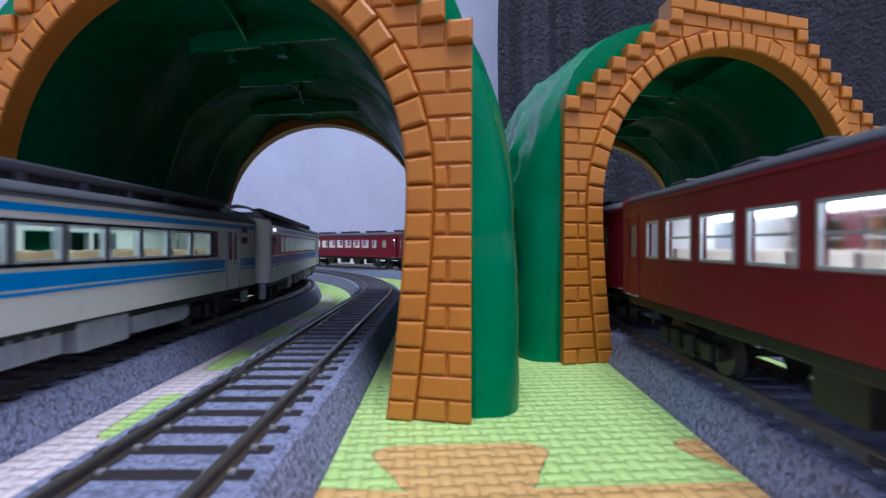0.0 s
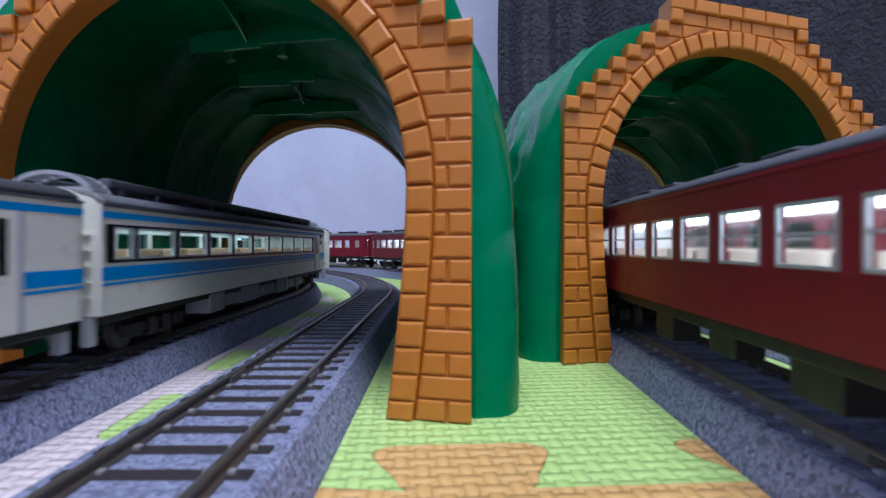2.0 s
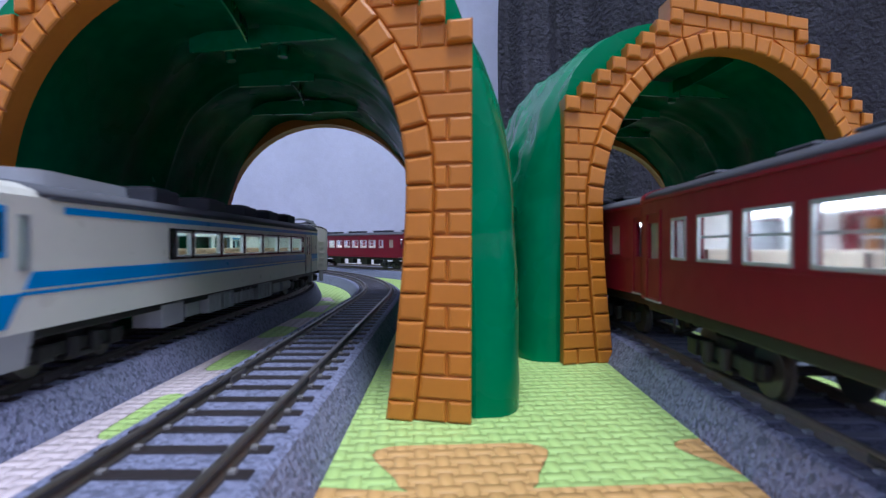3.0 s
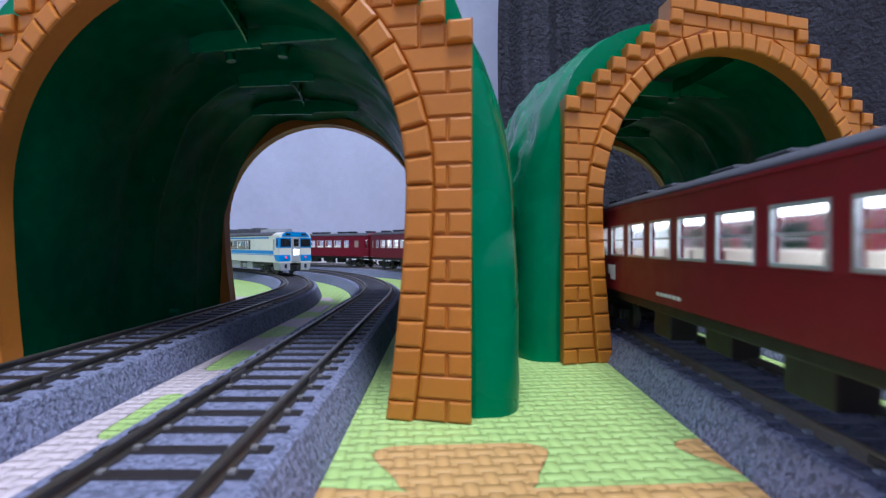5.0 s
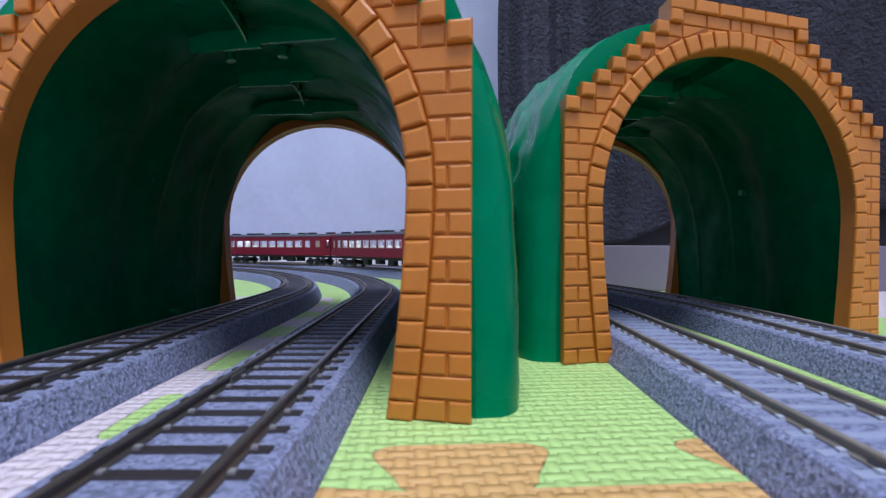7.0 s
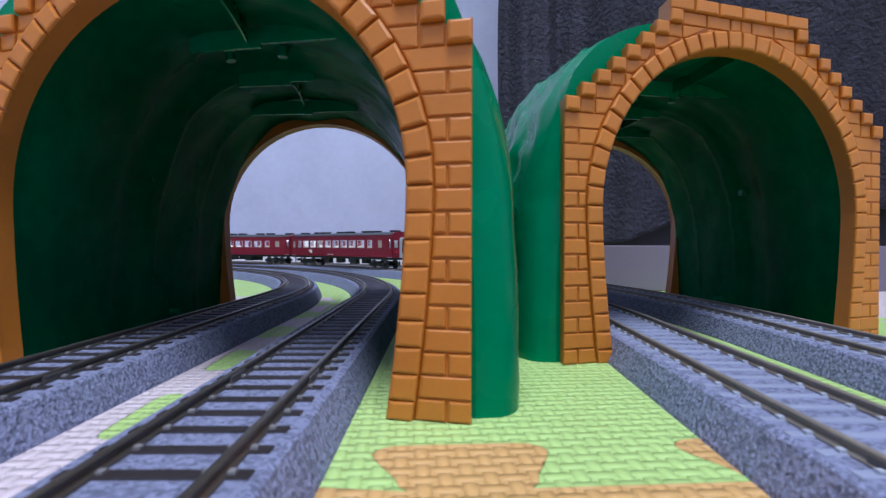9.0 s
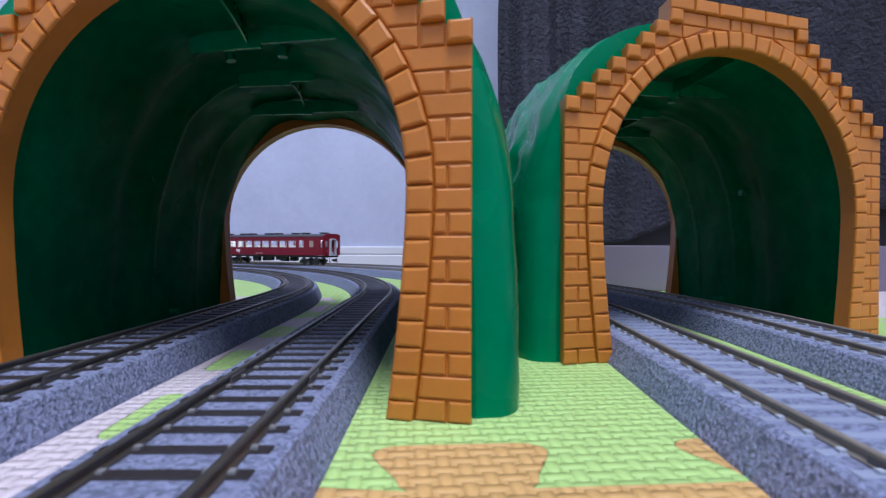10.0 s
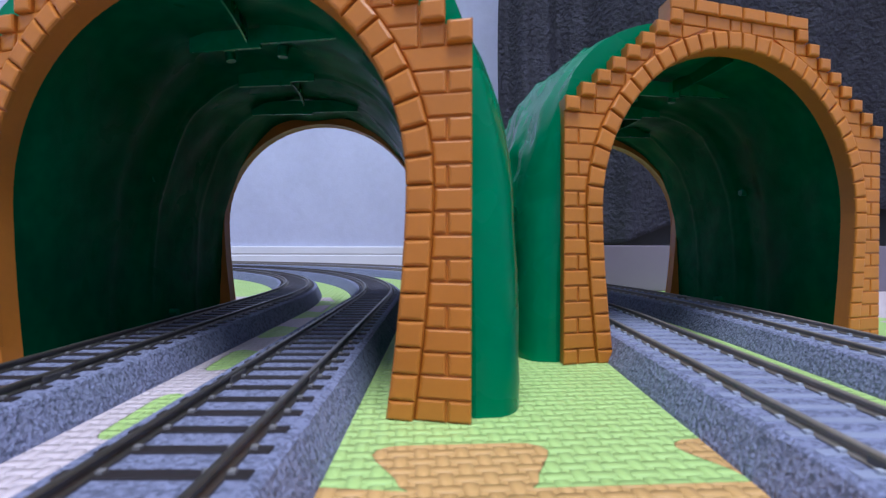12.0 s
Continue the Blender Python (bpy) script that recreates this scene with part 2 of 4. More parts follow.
track(L1, False, "model track with dark wooden sleepers on grey ballast, innermost loop")
track(L2, False, "model track with dark wooden sleepers, second loop from inside")
track(R1, True, "model track with pale concrete sleepers on grey ballast")
track(R2, True, "model track with pale concrete sleepers, outermost loop")

# ---------------------------------------------------------------- room


def slab(name, x0, x1, y0, y1, z0, z1, mat, label, category):
    return tagged(part(name, boxed(x0, x1, y0, y1, z0, z1), mat), label, category, kind="structure")


slab("floor", -1900, 1700, -1900, 1500, -60, -12, WOOD, "brown wooden room floor under the play mat", "floor")
slab("wall_north", -1900, 1700, 1290, 1400, -12, 2400, WALLPAPER, "pale bluish white papered wall", "wall")
slab("wall_west", -1900, -1800, -1800, 1290, -12, 2400, WALLPAPER, "pale bluish white papered wall", "wall")
slab("wall_east", 1600, 1700, -1800, 1290, -12, 2400, WALLPAPER, "pale bluish white papered wall", "wall")
slab("wall_south", -1900, 1700, -1900, -1800, -12, 2400, WALLPAPER, "pale bluish white papered wall", "wall")
slab("ceiling", -1900, 1700, -1900, 1400, 2400, 2450, CEILING, "plain white ceiling", "ceiling")
base = bmesh.new()
prof = [(1290, -12), (1281, -12), (1281, 14), (1283, 16), (1283, 18), (1281, 20), (1281, 35), (1284, 37.5), (1290, 37.5)]
a, b = ([base.verts.new((x, y, z)) for y, z in prof] for x in (-1800, 1600))
for i in range(len(prof)):
    j = (i + 1) % len(prof)
    base.faces.new((a[i], a[j], b[j], b[i]))
base.faces.new(a), base.faces.new(b[::-1])
tagged(part("baseboard", base, WHITE_TRIM), "white grooved baseboard along the papered wall", "baseboard", kind="structure")

# ---------------------------------------------------------------- puzzle mat
TILE = 316.0
MAT_TURN = radians(4.0)
MAT_AT = Vector((-64.0, 92.0))


def edge_points(centres, flip):
    """One toothed edge from (0, 0) to (TILE, 0): dovetail tabs, towards +y where flip is positive; its size sets their depth."""
    pitch, y, out = 60.0, 10.0 * flip, [(0.0, 0.0)]
    for c in centres:
        for dx, dy in ((-0.17, -1.0), (-0.195, -0.85), (-0.21, -0.5), (-0.27, 0.25), (-0.285, 0.55), (-0.27, 0.80), (-0.23, 0.96), (-0.18, 1.0),
                       (0.18, 1.0), (0.23, 0.96), (0.27, 0.80), (0.285, 0.55), (0.27, 0.25), (0.21, -0.5), (0.195, -0.85), (0.17, -1.0)):
            out.append((c + dx * pitch, dy * y))
    return out


ALONG, ACROSS = (68, 128, 188, 248), (34, 94, 154, 214, 274)


def mat_tile(col, row, mat, label):
    """A foam tile whose four edges share their line with those of its neighbours."""
    south = [(col * TILE + x, row * TILE + y) for x, y in edge_points(ALONG, 1)]
    north = [(col * TILE + x, (row + 1) * TILE + y) for x, y in edge_points(ALONG, 1)]
    west = [(col * TILE + y, row * TILE + x) for x, y in edge_points(ACROSS, -0.75)]
    east = [((col + 1) * TILE + y, row * TILE + x) for x, y in edge_points(ACROSS, -0.75)]
    corner = [(col * TILE, row * TILE), ((col + 1) * TILE, row * TILE), ((col + 1) * TILE, (row + 1) * TILE), (col * TILE, (row + 1) * TILE)]
    loop = [corner[0]] + south[1:] + [corner[1]] + east[1:] + [corner[2]] + north[:0:-1] + [corner[3]] + west[:0:-1]
    bm = bmesh.new()
    c, s = math.cos(MAT_TURN), math.sin(MAT_TURN)
    mid = Vector(((col + 0.5) * TILE, (row + 0.5) * TILE))

    def ring(z, inset):
        out = []
        for x, y in loop:
            w = mid - Vector((x, y))
            w = w.normalized() * inset
            out.append(bm.verts.new((x + w.x, y + w.y, z)))
        return out
    rings = [ring(-11.9, 0.0), ring(-0.6, 0.0), ring(0.0, 0.2)]
    for a, b in zip(rings, rings[1:]):
        for i in range(len(loop)):
            j = (i + 1) % len(loop)
            bm.faces.new((a[i], a[j], b[j], b[i]))
    for r in (rings[-1], rings[0]):
        edges = [bm.edges.get((r[i], r[(i + 1) % len(r)])) for i in range(len(r))]
        bmesh.ops.triangle_fill(bm, use_beauty=True, use_dissolve=False, edges=edges)
    ob = part("foam_mat_tile", bm, mat)
    ob.matrix_basis = Matrix.Translation((MAT_AT.x * MM, MAT_AT.y * MM, 0)) @ Matrix.Rotation(MAT_TURN, 4, "Z")
    return tagged(ob, label, "play mat", "interlocking foam mat tiles")


MAT_LOOK = {FOAM_GREEN: "light green foam puzzle tile with a woven relief", FOAM_BROWN: "tan foam puzzle tile with a woven relief",
            FOAM_PINK: "pale pink foam puzzle tile with a woven relief"}
for col in range(-4, 3):
    for row in range(-4, 3):
        if row == 0:
            m = FOAM_PINK if col == -1 else (FOAM_GREEN if col == 0 else (FOAM_BROWN, FOAM_PINK)[col % 2])
        elif row == 1:
            m = FOAM_GREEN if col in (-2, -1, 0) else FOAM_PINK
        elif row == -1:
            m = FOAM_BROWN if col == 0 else (FOAM_PINK if col == -1 else FOAM_GREEN)
        else:
            m = (FOAM_GREEN, FOAM_PINK, FOAM_BROWN)[(col * 2 + row) % 3]
        mat_tile(col, row, m, MAT_LOOK[m])

# ---------------------------------------------------------------- toy tunnels
HALF, SPRING, WALL_H, COURSE, STEP = 60.0, 53.5, 90.0, 90.0 / 17, 6.0
VOUSSOIR = 6.3


def inner_u(z):
    """Half the width of the opening: a round arch whose feet draw in towards the ground."""
    if z >= SPRING:
        return math.sqrt(max(0.0, HALF ** 2 - (z - SPRING) ** 2))
    return HALF - 4.6 * (1 - z / SPRING) ** 1.6


def stone_u(z):
    if z >= SPRING:
        return math.sqrt(max(0.0, (HALF + VOUSSOIR) ** 2 - (z - SPRING) ** 2))
    return inner_u(z) + VOUSSOIR


def clean(poly):
    out = []
    for p in poly:
        if not out or (Vector(p) - Vector(out[-1])).length > 0.25:
            out.append(p)
    if len(out) > 1 and (Vector(out[0]) - Vector(out[-1])).length <= 0.25:
        out.pop()
    return out


def portal_bricks():
    """The stones of one face as polygons (u, z) with the height that they stand proud."""
    out, gap = [], 0.17
    # ring stones up the left foot, over the arch and down the right foot
    legs = [0.0, 4.6] + [4.6 + (SPRING - 4.6) / 8 * k for k in range(1, 9)]
    for side in (-1, 1):
        for z0, z1 in zip(legs, legs[1:]):
            a, b = z0 + gap * 0.7, z1 - gap * 0.7
            out.append(([(side * inner_u(a), a), (side * (stone_u(a)), a - 0.2), (side * (stone_u(b)), b + 0.2), (side * inner_u(b), b)], 1.9))
    n = 30
    for k in range(n):
        a0, a1 = math.pi * k / n + 0.004, math.pi * (k + 1) / n - 0.004
        ri, ro = HALF, HALF + VOUSSOIR
        out.append(([(ri * math.cos(a0), SPRING + ri * math.sin(a0)), (ro * math.cos(a0), SPRING + ro * math.sin(a0)),
                     (ro * math.cos(a1), SPRING + ro * math.sin(a1)), (ri * math.cos(a1), SPRING + ri * math.sin(a1))], 1.9))
    # courses of the side walls and the stepped gable
    rises = [WALL_H + 4.93 * k for k in range(8)]
    rows = [(k * COURSE, (k + 1) * COURSE, 75.0) for k in range(17)] + [(z, z + 4.93, 75.0 - STEP * (k + 1)) for k, z in enumerate(rises[:-1])]
    for k, (z0, z1, edge) in enumerate(rows):
        a, b = z0 + gap, z1 - gap
        last = k >= 16
        top = k == len(rows) - 1
        for side in (-1, 1):
            lo, hi = stone_u(a) + gap, stone_u(b) + gap
            cuts = [edge]
            if last:
                cuts.append(edge - STEP)
                u = edge - STEP
                while u > -0.5:
                    u -= 11.0 if (k % 2 or u < edge - STEP - 1) else 6.0
                    cuts.append(u)
            else:
                cuts += [edge - 5.6, -99] if k % 2 == 0 else [edge - 99]
            for o, i in zip(cuts, cuts[1:]):
                i0, i1 = max(i + gap, lo), max(i + gap, hi)
                if a > SPRING + HALF + VOUSSOIR - 1:
                    i0 = i1 = max(i + gap, 0.2)
                if o - gap - min(i0, i1) < 1.2 or o - gap < 1:
                    continue
                i0, i1 = min(i0, o - gap - 0.3), min(i1, o - gap - 0.3)
                proud = 2.4 if last and o == edge else 0.75
                out.append((clean([(side * (o - gap), a), (side * i0, a), (side * i1, b), (side * (o - gap), b)]), proud))
    # the coping along the flat top
    z0 = rises[7]
    u = -33.0
    while u < 32:
        out.append(([(u + gap, z0 - 0.1), (u + 11 - gap, z0 - 0.1), (u + 11 - gap, z0 + 4.4), (u + gap, z0 + 4.4)], 2.2))
        u += 11.0
    return [(p, h) for p, h in out if len(p) >= 3]


def slab_outline():
    """The face's outline: outer steps over, then back along the opening."""
    out = [(-74.6, 0.0), (-74.6, WALL_H - 0.3)]
    for k in range(7):
        u = -75 + STEP * (k + 1) + 0.4
        out += [(u, WALL_H + 4.93 * k - 0.3), (u, WALL_H + 4.93 * (k + 1) - 0.3)]
    out += [(-32.6, 128.4)]
    out = out + [(-u, z) for u, z in out[::-1]]
    return out


def tunnel(front, front_dir, back, back_dir, label, flank=1.0):
    t = thing("toy_tunnel", label, "toy tunnel", "pair of toy mountain tunnels")
    f, fd, b, bd = (Vector(v) for v in (front, front_dir, back, back_dir))
    length = (b - f).length

    def put(u, z, d):
        """u across, z up, d millimetres in from the front face."""
        v = d / length
        p = (f + fd * u) * (1 - v) + (b + bd * u) * v
        return Vector((p.x, p.y, z))

    arch = [(-inner_u(0) - 0.2, 0.0)] + [(-inner_u(z) - 0.2, z) for z in (8, 16, 26, 38, 48)]
    arch += [(-(HALF + 0.2) * math.cos(math.pi * k / 40), SPRING + (HALF + 0.2) * math.sin(math.pi * k / 40)) for k in range(41)]
    arch += [(-u, z) for u, z in arch[5::-1]]
    outer = slab_outline()

    def spread(points, n):
        lens = [0.0]
        for p, q in zip(points, points[1:]):
            lens.append(lens[-1] + (Vector(q) - Vector(p)).length)
        out = []
        for k in range(n):
            want = lens[-1] * k / (n - 1)
            i = max(j for j in range(len(lens) - 1) if lens[j] <= want + 1e-9)
            w = (want - lens[i]) / max(lens[i + 1] - lens[i], 1e-9)
            out.append(tuple(Vector(points[i]).lerp(Vector(points[i + 1]), w)))
        return out

    def face_slab(d0, d1):
        """The recessed joints and the reveal of the opening, as one moulded piece."""
        bm = bmesh.new()
        n = 161
        oo, ii = spread(outer, n), spread(arch, n)
        # the corners of the steps stay sharp
        for c in outer:
            k = min(range(n), key=lambda j: (Vector(oo[j]) - Vector(c)).length)
            oo[k] = c
        rows = [[bm.verts.new(put(u, z, d)) for u, z in pts] for pts, d in ((oo, d0), (ii, d0), (ii, d1), (oo, d1))]
        for a, c in zip(rows, rows[1:] + rows[:1]):
            for k in range(n - 1):
                bm.faces.new((a[k], a[k + 1], c[k + 1], c[k]))
        for k in (0, n - 1):
            bm.faces.new([r[k] for r in rows])
        return bm

    for d0, d1, out in ((0.0, 8.0, -1), (length, length - 8.0, 1)):
        part("portal_face", face_slab(d0, d1), ORANGE, t, "orange moulded portal with recessed joints")
        for poly, proud in portal_bricks():
            bm = prism(bmesh.new(), poly, d0 - out * 0.5, d0 + out * proud, put, min(0.95, proud))
            part("brick", bm, ORANGE, t)

    def hull_at(a, r_u, r_z, power):
        c, s = math.cos(a), math.sin(a)
        k = (abs(c) ** power + abs(s) ** power) ** (-1 / power)
        return c * k * r_u, s * k * r_z

    def shell(inside):
        bm = bmesh.new()
        n, m = 120, 84
        rows = []
        for j in range(m + 1):
            e = 7.9 if inside else 4.0
            d = e + (length - 2 * e) * j / m
            v = d / length
            row = []
            for k in range(n + 1):
                a = math.pi - math.pi * k / n
                end = min(d, length - d)
                if inside:
                    # wall of the bore: wider than the portal, with moulded ribs and ledges
                    k2 = (abs(math.cos(a)) ** 2.8 + abs(math.sin(a)) ** 2.8) ** (-1 / 2.8)
                    u, z = math.cos(a) * k2 * 66.5, math.sin(a) * k2 * 119.0
                    swell = 1 + 0.022 * noise.noise((u * 0.035, z * 0.03, d * 0.025)) + 0.010 * noise.noise((u * 0.08, z * 0.08, d * 0.06 + 7))
                    swell -= 0.010 * math.exp(-((d - 104) / 1.2) ** 2) + 0.006 * math.exp(-((d - 150) / 1.4) ** 2)
                    ring = 1 / (1 + math.exp(-(d - 74) / 2.0)) - 1 / (1 + math.exp(-(d - 94) / 2.0))
                    far = max(0.0, (d - 94) / (length - 94))
                    step = 1 / (1 + math.exp(-(d - 94) / 2.0))
                    u *= max(0.930, swell + 0.022 * ring - 0.018 * step - 0.040 * far)
                    z *= max(0.962, swell + 0.010 * ring - 0.010 * step - 0.020 * far)
                else:
                    w = min(1.0, max(0.0, end - 4) / 15.0)
                    grow = 0.865 + 0.135 * math.sqrt(1 - (1 - w) ** 2)
                    u, z = hull_at(a, 88.0, 125.0, 3.25)
                    rise = max(0.0, min(1.0, (z - 60) / 40))
                    grow += (0.985 - grow) * rise if grow < 0.985 else 0.0
                    inner = max(0.0, min(1.0, (end - 7) / 34))
                    rock = noise.fractal((u * 0.035, z * 0.05, d * 0.035), 1.0, 2.0, 4) * 0.034
                    ridge = abs(noise.noise((u * 0.09 + 5, z * 0.03, d * 0.09))) * 0.02
                    g = grow * (1 + inner * (min(rock, 0.03) - ridge + 0.01)) + inner * 0.06 * math.sin(a) * math.sin(math.pi * v)
                    u, z = u * g, z * g
                    u = max(-88.5, min(88.5, u))
                    if u > 0:
                        u, z = u * flank, z * (1 - (1 - flank) * 0.6 * min(1.0, u / 40))
                if z < 0.05:
                    z = 0.05
                row.append(bm.verts.new(put(u, z, d)))
            rows.append(row)
        for p, q in zip(rows, rows[1:]):
            for k in range(n):
                bm.faces.new((p[k], p[k + 1], q[k + 1], q[k]))
        return bm

    hull, n, m = shell(False), 120, 84
    hull.verts.ensure_lookup_table()
    # turn the hull's front and rear edge inwards, behind the portals
    rims = [[hull.verts[row * (n + 1) + k] for k in range(n + 1)] for row in (0, m)]
    for rim, d in zip(rims, (4.0, length - 4.0)):
        lip = []
        for k in range(n + 1):
            a = math.pi - math.pi * k / n
            k2 = (abs(math.cos(a)) ** 2.5 + abs(math.sin(a)) ** 2.5) ** (-1 / 2.5)
            lip.append(hull.verts.new(put(math.cos(a) * k2 * 69.0, max(0.05, math.sin(a) * k2 * 119.0), d)))
        rim = [hull.verts.new(v.co) for v in rim]
        for k in range(n):
            hull.faces.new((rim[k], rim[k + 1], lip[k + 1], lip[k]))
    smooth(part("mountain_shell", hull, GREEN, t, "glossy green moulded mountain shell"))
    smooth(part("bore_lining", shell(True), BORE, t, "matt inside of the shell, hull green darkened for the bore's shade"))

    # moulded ledges and bosses under the roof of the bore
    for u0, u1, z, d0, d1 in ((-24, 4, 111.6, 56, 57.6), (4, 34, 112.6, 55, 56.6), (-21, 3, 111.4, 100, 101.6), (3, 14, 112.8, 100, 101.2),
                              (-30, 3, 109.6, 145, 146.6), (3, 27, 110.6, 145, 146.2)):
        bm = bmesh.new()
        ring = [[bm.verts.new(put(u, zz, d)) for d, zz in ((d0, z), (d1, z), (d1, z + 7), (d0, z + 7))] for u in (u0, u1)]
        for i in range(4):
            bm.faces.new((ring[0][i], ring[0][(i + 1) % 4], ring[1][(i + 1) % 4], ring[1][i]))
        bm.faces.new(ring[0]), bm.faces.new(ring[1][::-1])
        part("ledge", bm, SEAM, t, "glossy moulded ledge")
    # the mould's parting seam along the crown, broken at the ledges
    for d0, d1, z in ((10, 54, 112.6), (104, 140, 112.0)):
        bm = bmesh.new()
        rows = []
        for k in range(9):
            d = d0 + (d1 - d0) * k / 8
            c = 3.5 - 4.0 * (k / 8) ** 2
            rows.append([bm.verts.new(put(c + du, z + dz, d)) for du, dz in ((-0.5, 6.0), (-0.35, 0.2), (0.35, 0.2), (0.5, 6.0))])
        for p, q in zip(rows, rows[1:]):
            for i in range(3):
                bm.faces.new((p[i], p[i + 1], q[i + 1], q[i]))
        part("mould_seam", bm, SEAM, t, "thin raised mould seam")
    for u, z, d, r in ((-60.5, 7, 118, 1.5), (-61.5, 70, 96, 1.6), (61.5, 70, 90, 1.8), (-14, 115.0, 72, 2.0), (8, 115.5, 72, 2.0), (60.5, 8, 118, 1.5)):
        p, q = put(u, z, d), put(u * 0.9, z if z < 100 else z - 8, d)
        axis = (q - p).normalized()
        part("boss", cylinder(bmesh.new(), p, axis, r, 4.0, 14), SEAM, t)
    return t


tunnel((-69.0, 137.6), (1.008, -0.259), (-73.5, 332.0), (1.0, 0.0), "toy tunnel, orange brick portals, green mountain shell, over dark-sleepered tracks")
tunnel((111.5, 200.2), (0.953, 0.304), (107.0, 389.0), (1.0, 0.0), "toy tunnel, orange brick portals, green mountain shell, before the curtain", 0.90)


# ---------------------------------------------------------------- curtain and board behind
def curtain():
    bm = bmesh.new()
    nx, nz = 420, 60
    grids = []
    for back in (0, 1):
        rows = []
        for j in range(nz + 1):
            z = 44 + 1250 * (j / nz) ** 1.3
            row = []
            for i in range(nx + 1):
                w = i / nx
                x = 86 + 1150 * w - 14 * math.exp(-((z - 300) / 250) ** 2) * (1 - w)
                fold = 22 * math.sin(x * 0.058 + 1.0 * math.sin(z * 0.004)) * math.exp(-(x - 60) / 260)
                fold += 9 * math.sin(x * 0.19 + 0.8 * math.sin(z * 0.006)) * math.exp(-(x - 60) / 200) + 10 * math.sin(x * 0.021 + z * 0.006)
                fold += 8 * noise.noise((x * 0.012, z * 0.006, 3)) + 2.5 * noise.noise((x * 0.06, z * 0.05, 9))
                hem = 6 * noise.noise((x * 0.015, 1.0, 4)) * max(0, 1 - (z - 44) / 40)
                hem += max(0.0, min(45.0, 0.28 * (x - 225))) * max(0.0, 1 - (z - 44) / 160)
                # Shade shaped in: the right part leans forward, away from the lamp, to darken.
                lean = 0.27 * (min(z, 420) - 44) * max(0.0, min(1.0, (x - 150) / 160))
                row.append(bm.verts.new((x, 690 - fold - lean + 5 * back, z + hem)))
            rows.append(row)
        grids.append(rows)
        for p, q in zip(rows, rows[1:]):
            for i in range(nx):
                bm.faces.new((p[i], p[i + 1], q[i + 1], q[i]))
    f, k = grids
    for i in range(nx):
        bm.faces.new((f[0][i], f[0][i + 1], k[0][i + 1], k[0][i]))
        bm.faces.new((f[nz][i], f[nz][i + 1], k[nz][i + 1], k[nz][i]))
    for j in range(nz):
        for i in (0, nx):
            bm.faces.new((f[j][i], f[j + 1][i], k[j + 1][i], k[j][i]))
    cloth = tagged(smooth(part("curtain", bm, FLEECE)), "dark grey fleece curtain hanging in soft folds", "curtain")
    # Black sheet added to darken the gap between hem and board.
    part("lining", boxed(190, 1230, 722, 726, 20, 500, 0.5), BLACK, cloth, "black sheet added behind for the dark gap under the hem")
    return cloth


curtain()
tagged(part("low_board", boxed(128, 1150, 470, 484, 0.0, 40.3, 1.0), BOARD), "low mauve-grey board standing before the curtain", "board")


# ---------------------------------------------------------------- rolling stock (local: y along the line, x to the right, z over the rail top)


def extrude(bm, poly, y0, y1):
    a, b = ([bm.verts.new((x, y, z)) for x, z in poly] for y in (y0, y1))
    n = len(poly)
    for i in range(n):
        bm.faces.new((a[i], a[(i + 1) % n], b[(i + 1) % n], b[i]))
    bm.faces.new(a[::-1]), bm.faces.new(b)
    return bm


def roof_arc(half, z0, z1, n=14, grow=0.0):
    """A flat-crowned roof section from the left gutter to the right one."""
    out = []
    for k in range(n + 1):
        a = math.pi - math.pi * k / n
        c, q = math.cos(a), math.sin(a)
        out.append((math.copysign(abs(c) ** 0.75, c) * (half + grow), z0 + (z1 - z0 + grow) * q ** 0.9))
    return out


def side_wall(x, holes, y0, y1, z0, z1, thick):
    """One panel of sheet with window holes (ya, yb, za, zb) cut through it."""
    bm = bmesh.new()
    ys = sorted({y0, y1, *(h[0] for h in holes), *(h[1] for h in holes)})
    zs = sorted({z0, z1, *(h[2] for h in holes), *(h[3] for h in holes)})
    verts = {}

    def vert(i, j, k):
        if (i, j, k) not in verts:
            verts[i, j, k] = bm.verts.new((x - thick * k, ys[i], zs[j]))
        return verts[i, j, k]

    def solid(i, j):
        if not (0 <= i < len(ys) - 1 and 0 <= j < len(zs) - 1):
            return False
        y, z = (ys[i] + ys[i + 1]) / 2, (zs[j] + zs[j + 1]) / 2
        return not any(h[0] < y < h[1] and h[2] < z < h[3] for h in holes)
    for i in range(len(ys) - 1):
        for j in range(len(zs) - 1):
            if not solid(i, j):
                continue
            for k in (0, 1):
                bm.faces.new([vert(i, j, k), vert(i + 1, j, k), vert(i + 1, j + 1, k), vert(i, j + 1, k)])
            for (di, dj), (p, q) in (((-1, 0), ((i, j), (i, j + 1))), ((1, 0), ((i + 1, j), (i + 1, j + 1))),
                                     ((0, -1), ((i, j), (i + 1, j))), ((0, 1), ((i, j + 1), (i + 1, j + 1)))):
                if not solid(i + di, j + dj):
                    bm.faces.new([vert(*p, 0), vert(*q, 0), vert(*q, 1), vert(*p, 1)])
    return bm


def frame_ring(ya, yb, za, zb, x0, x1, w):
    bm = bmesh.new()
    box(bm, x0, x1, ya - w, yb + w, zb - w * 0.2, zb + w)
    box(bm, x0, x1, ya - w, yb + w, za - w, za + w * 0.2)
    box(bm, x0, x1, ya - w, ya + w * 0.2, za, zb)
    box(bm, x0, x1, yb - w * 0.2, yb + w, za, zb)
    return bm


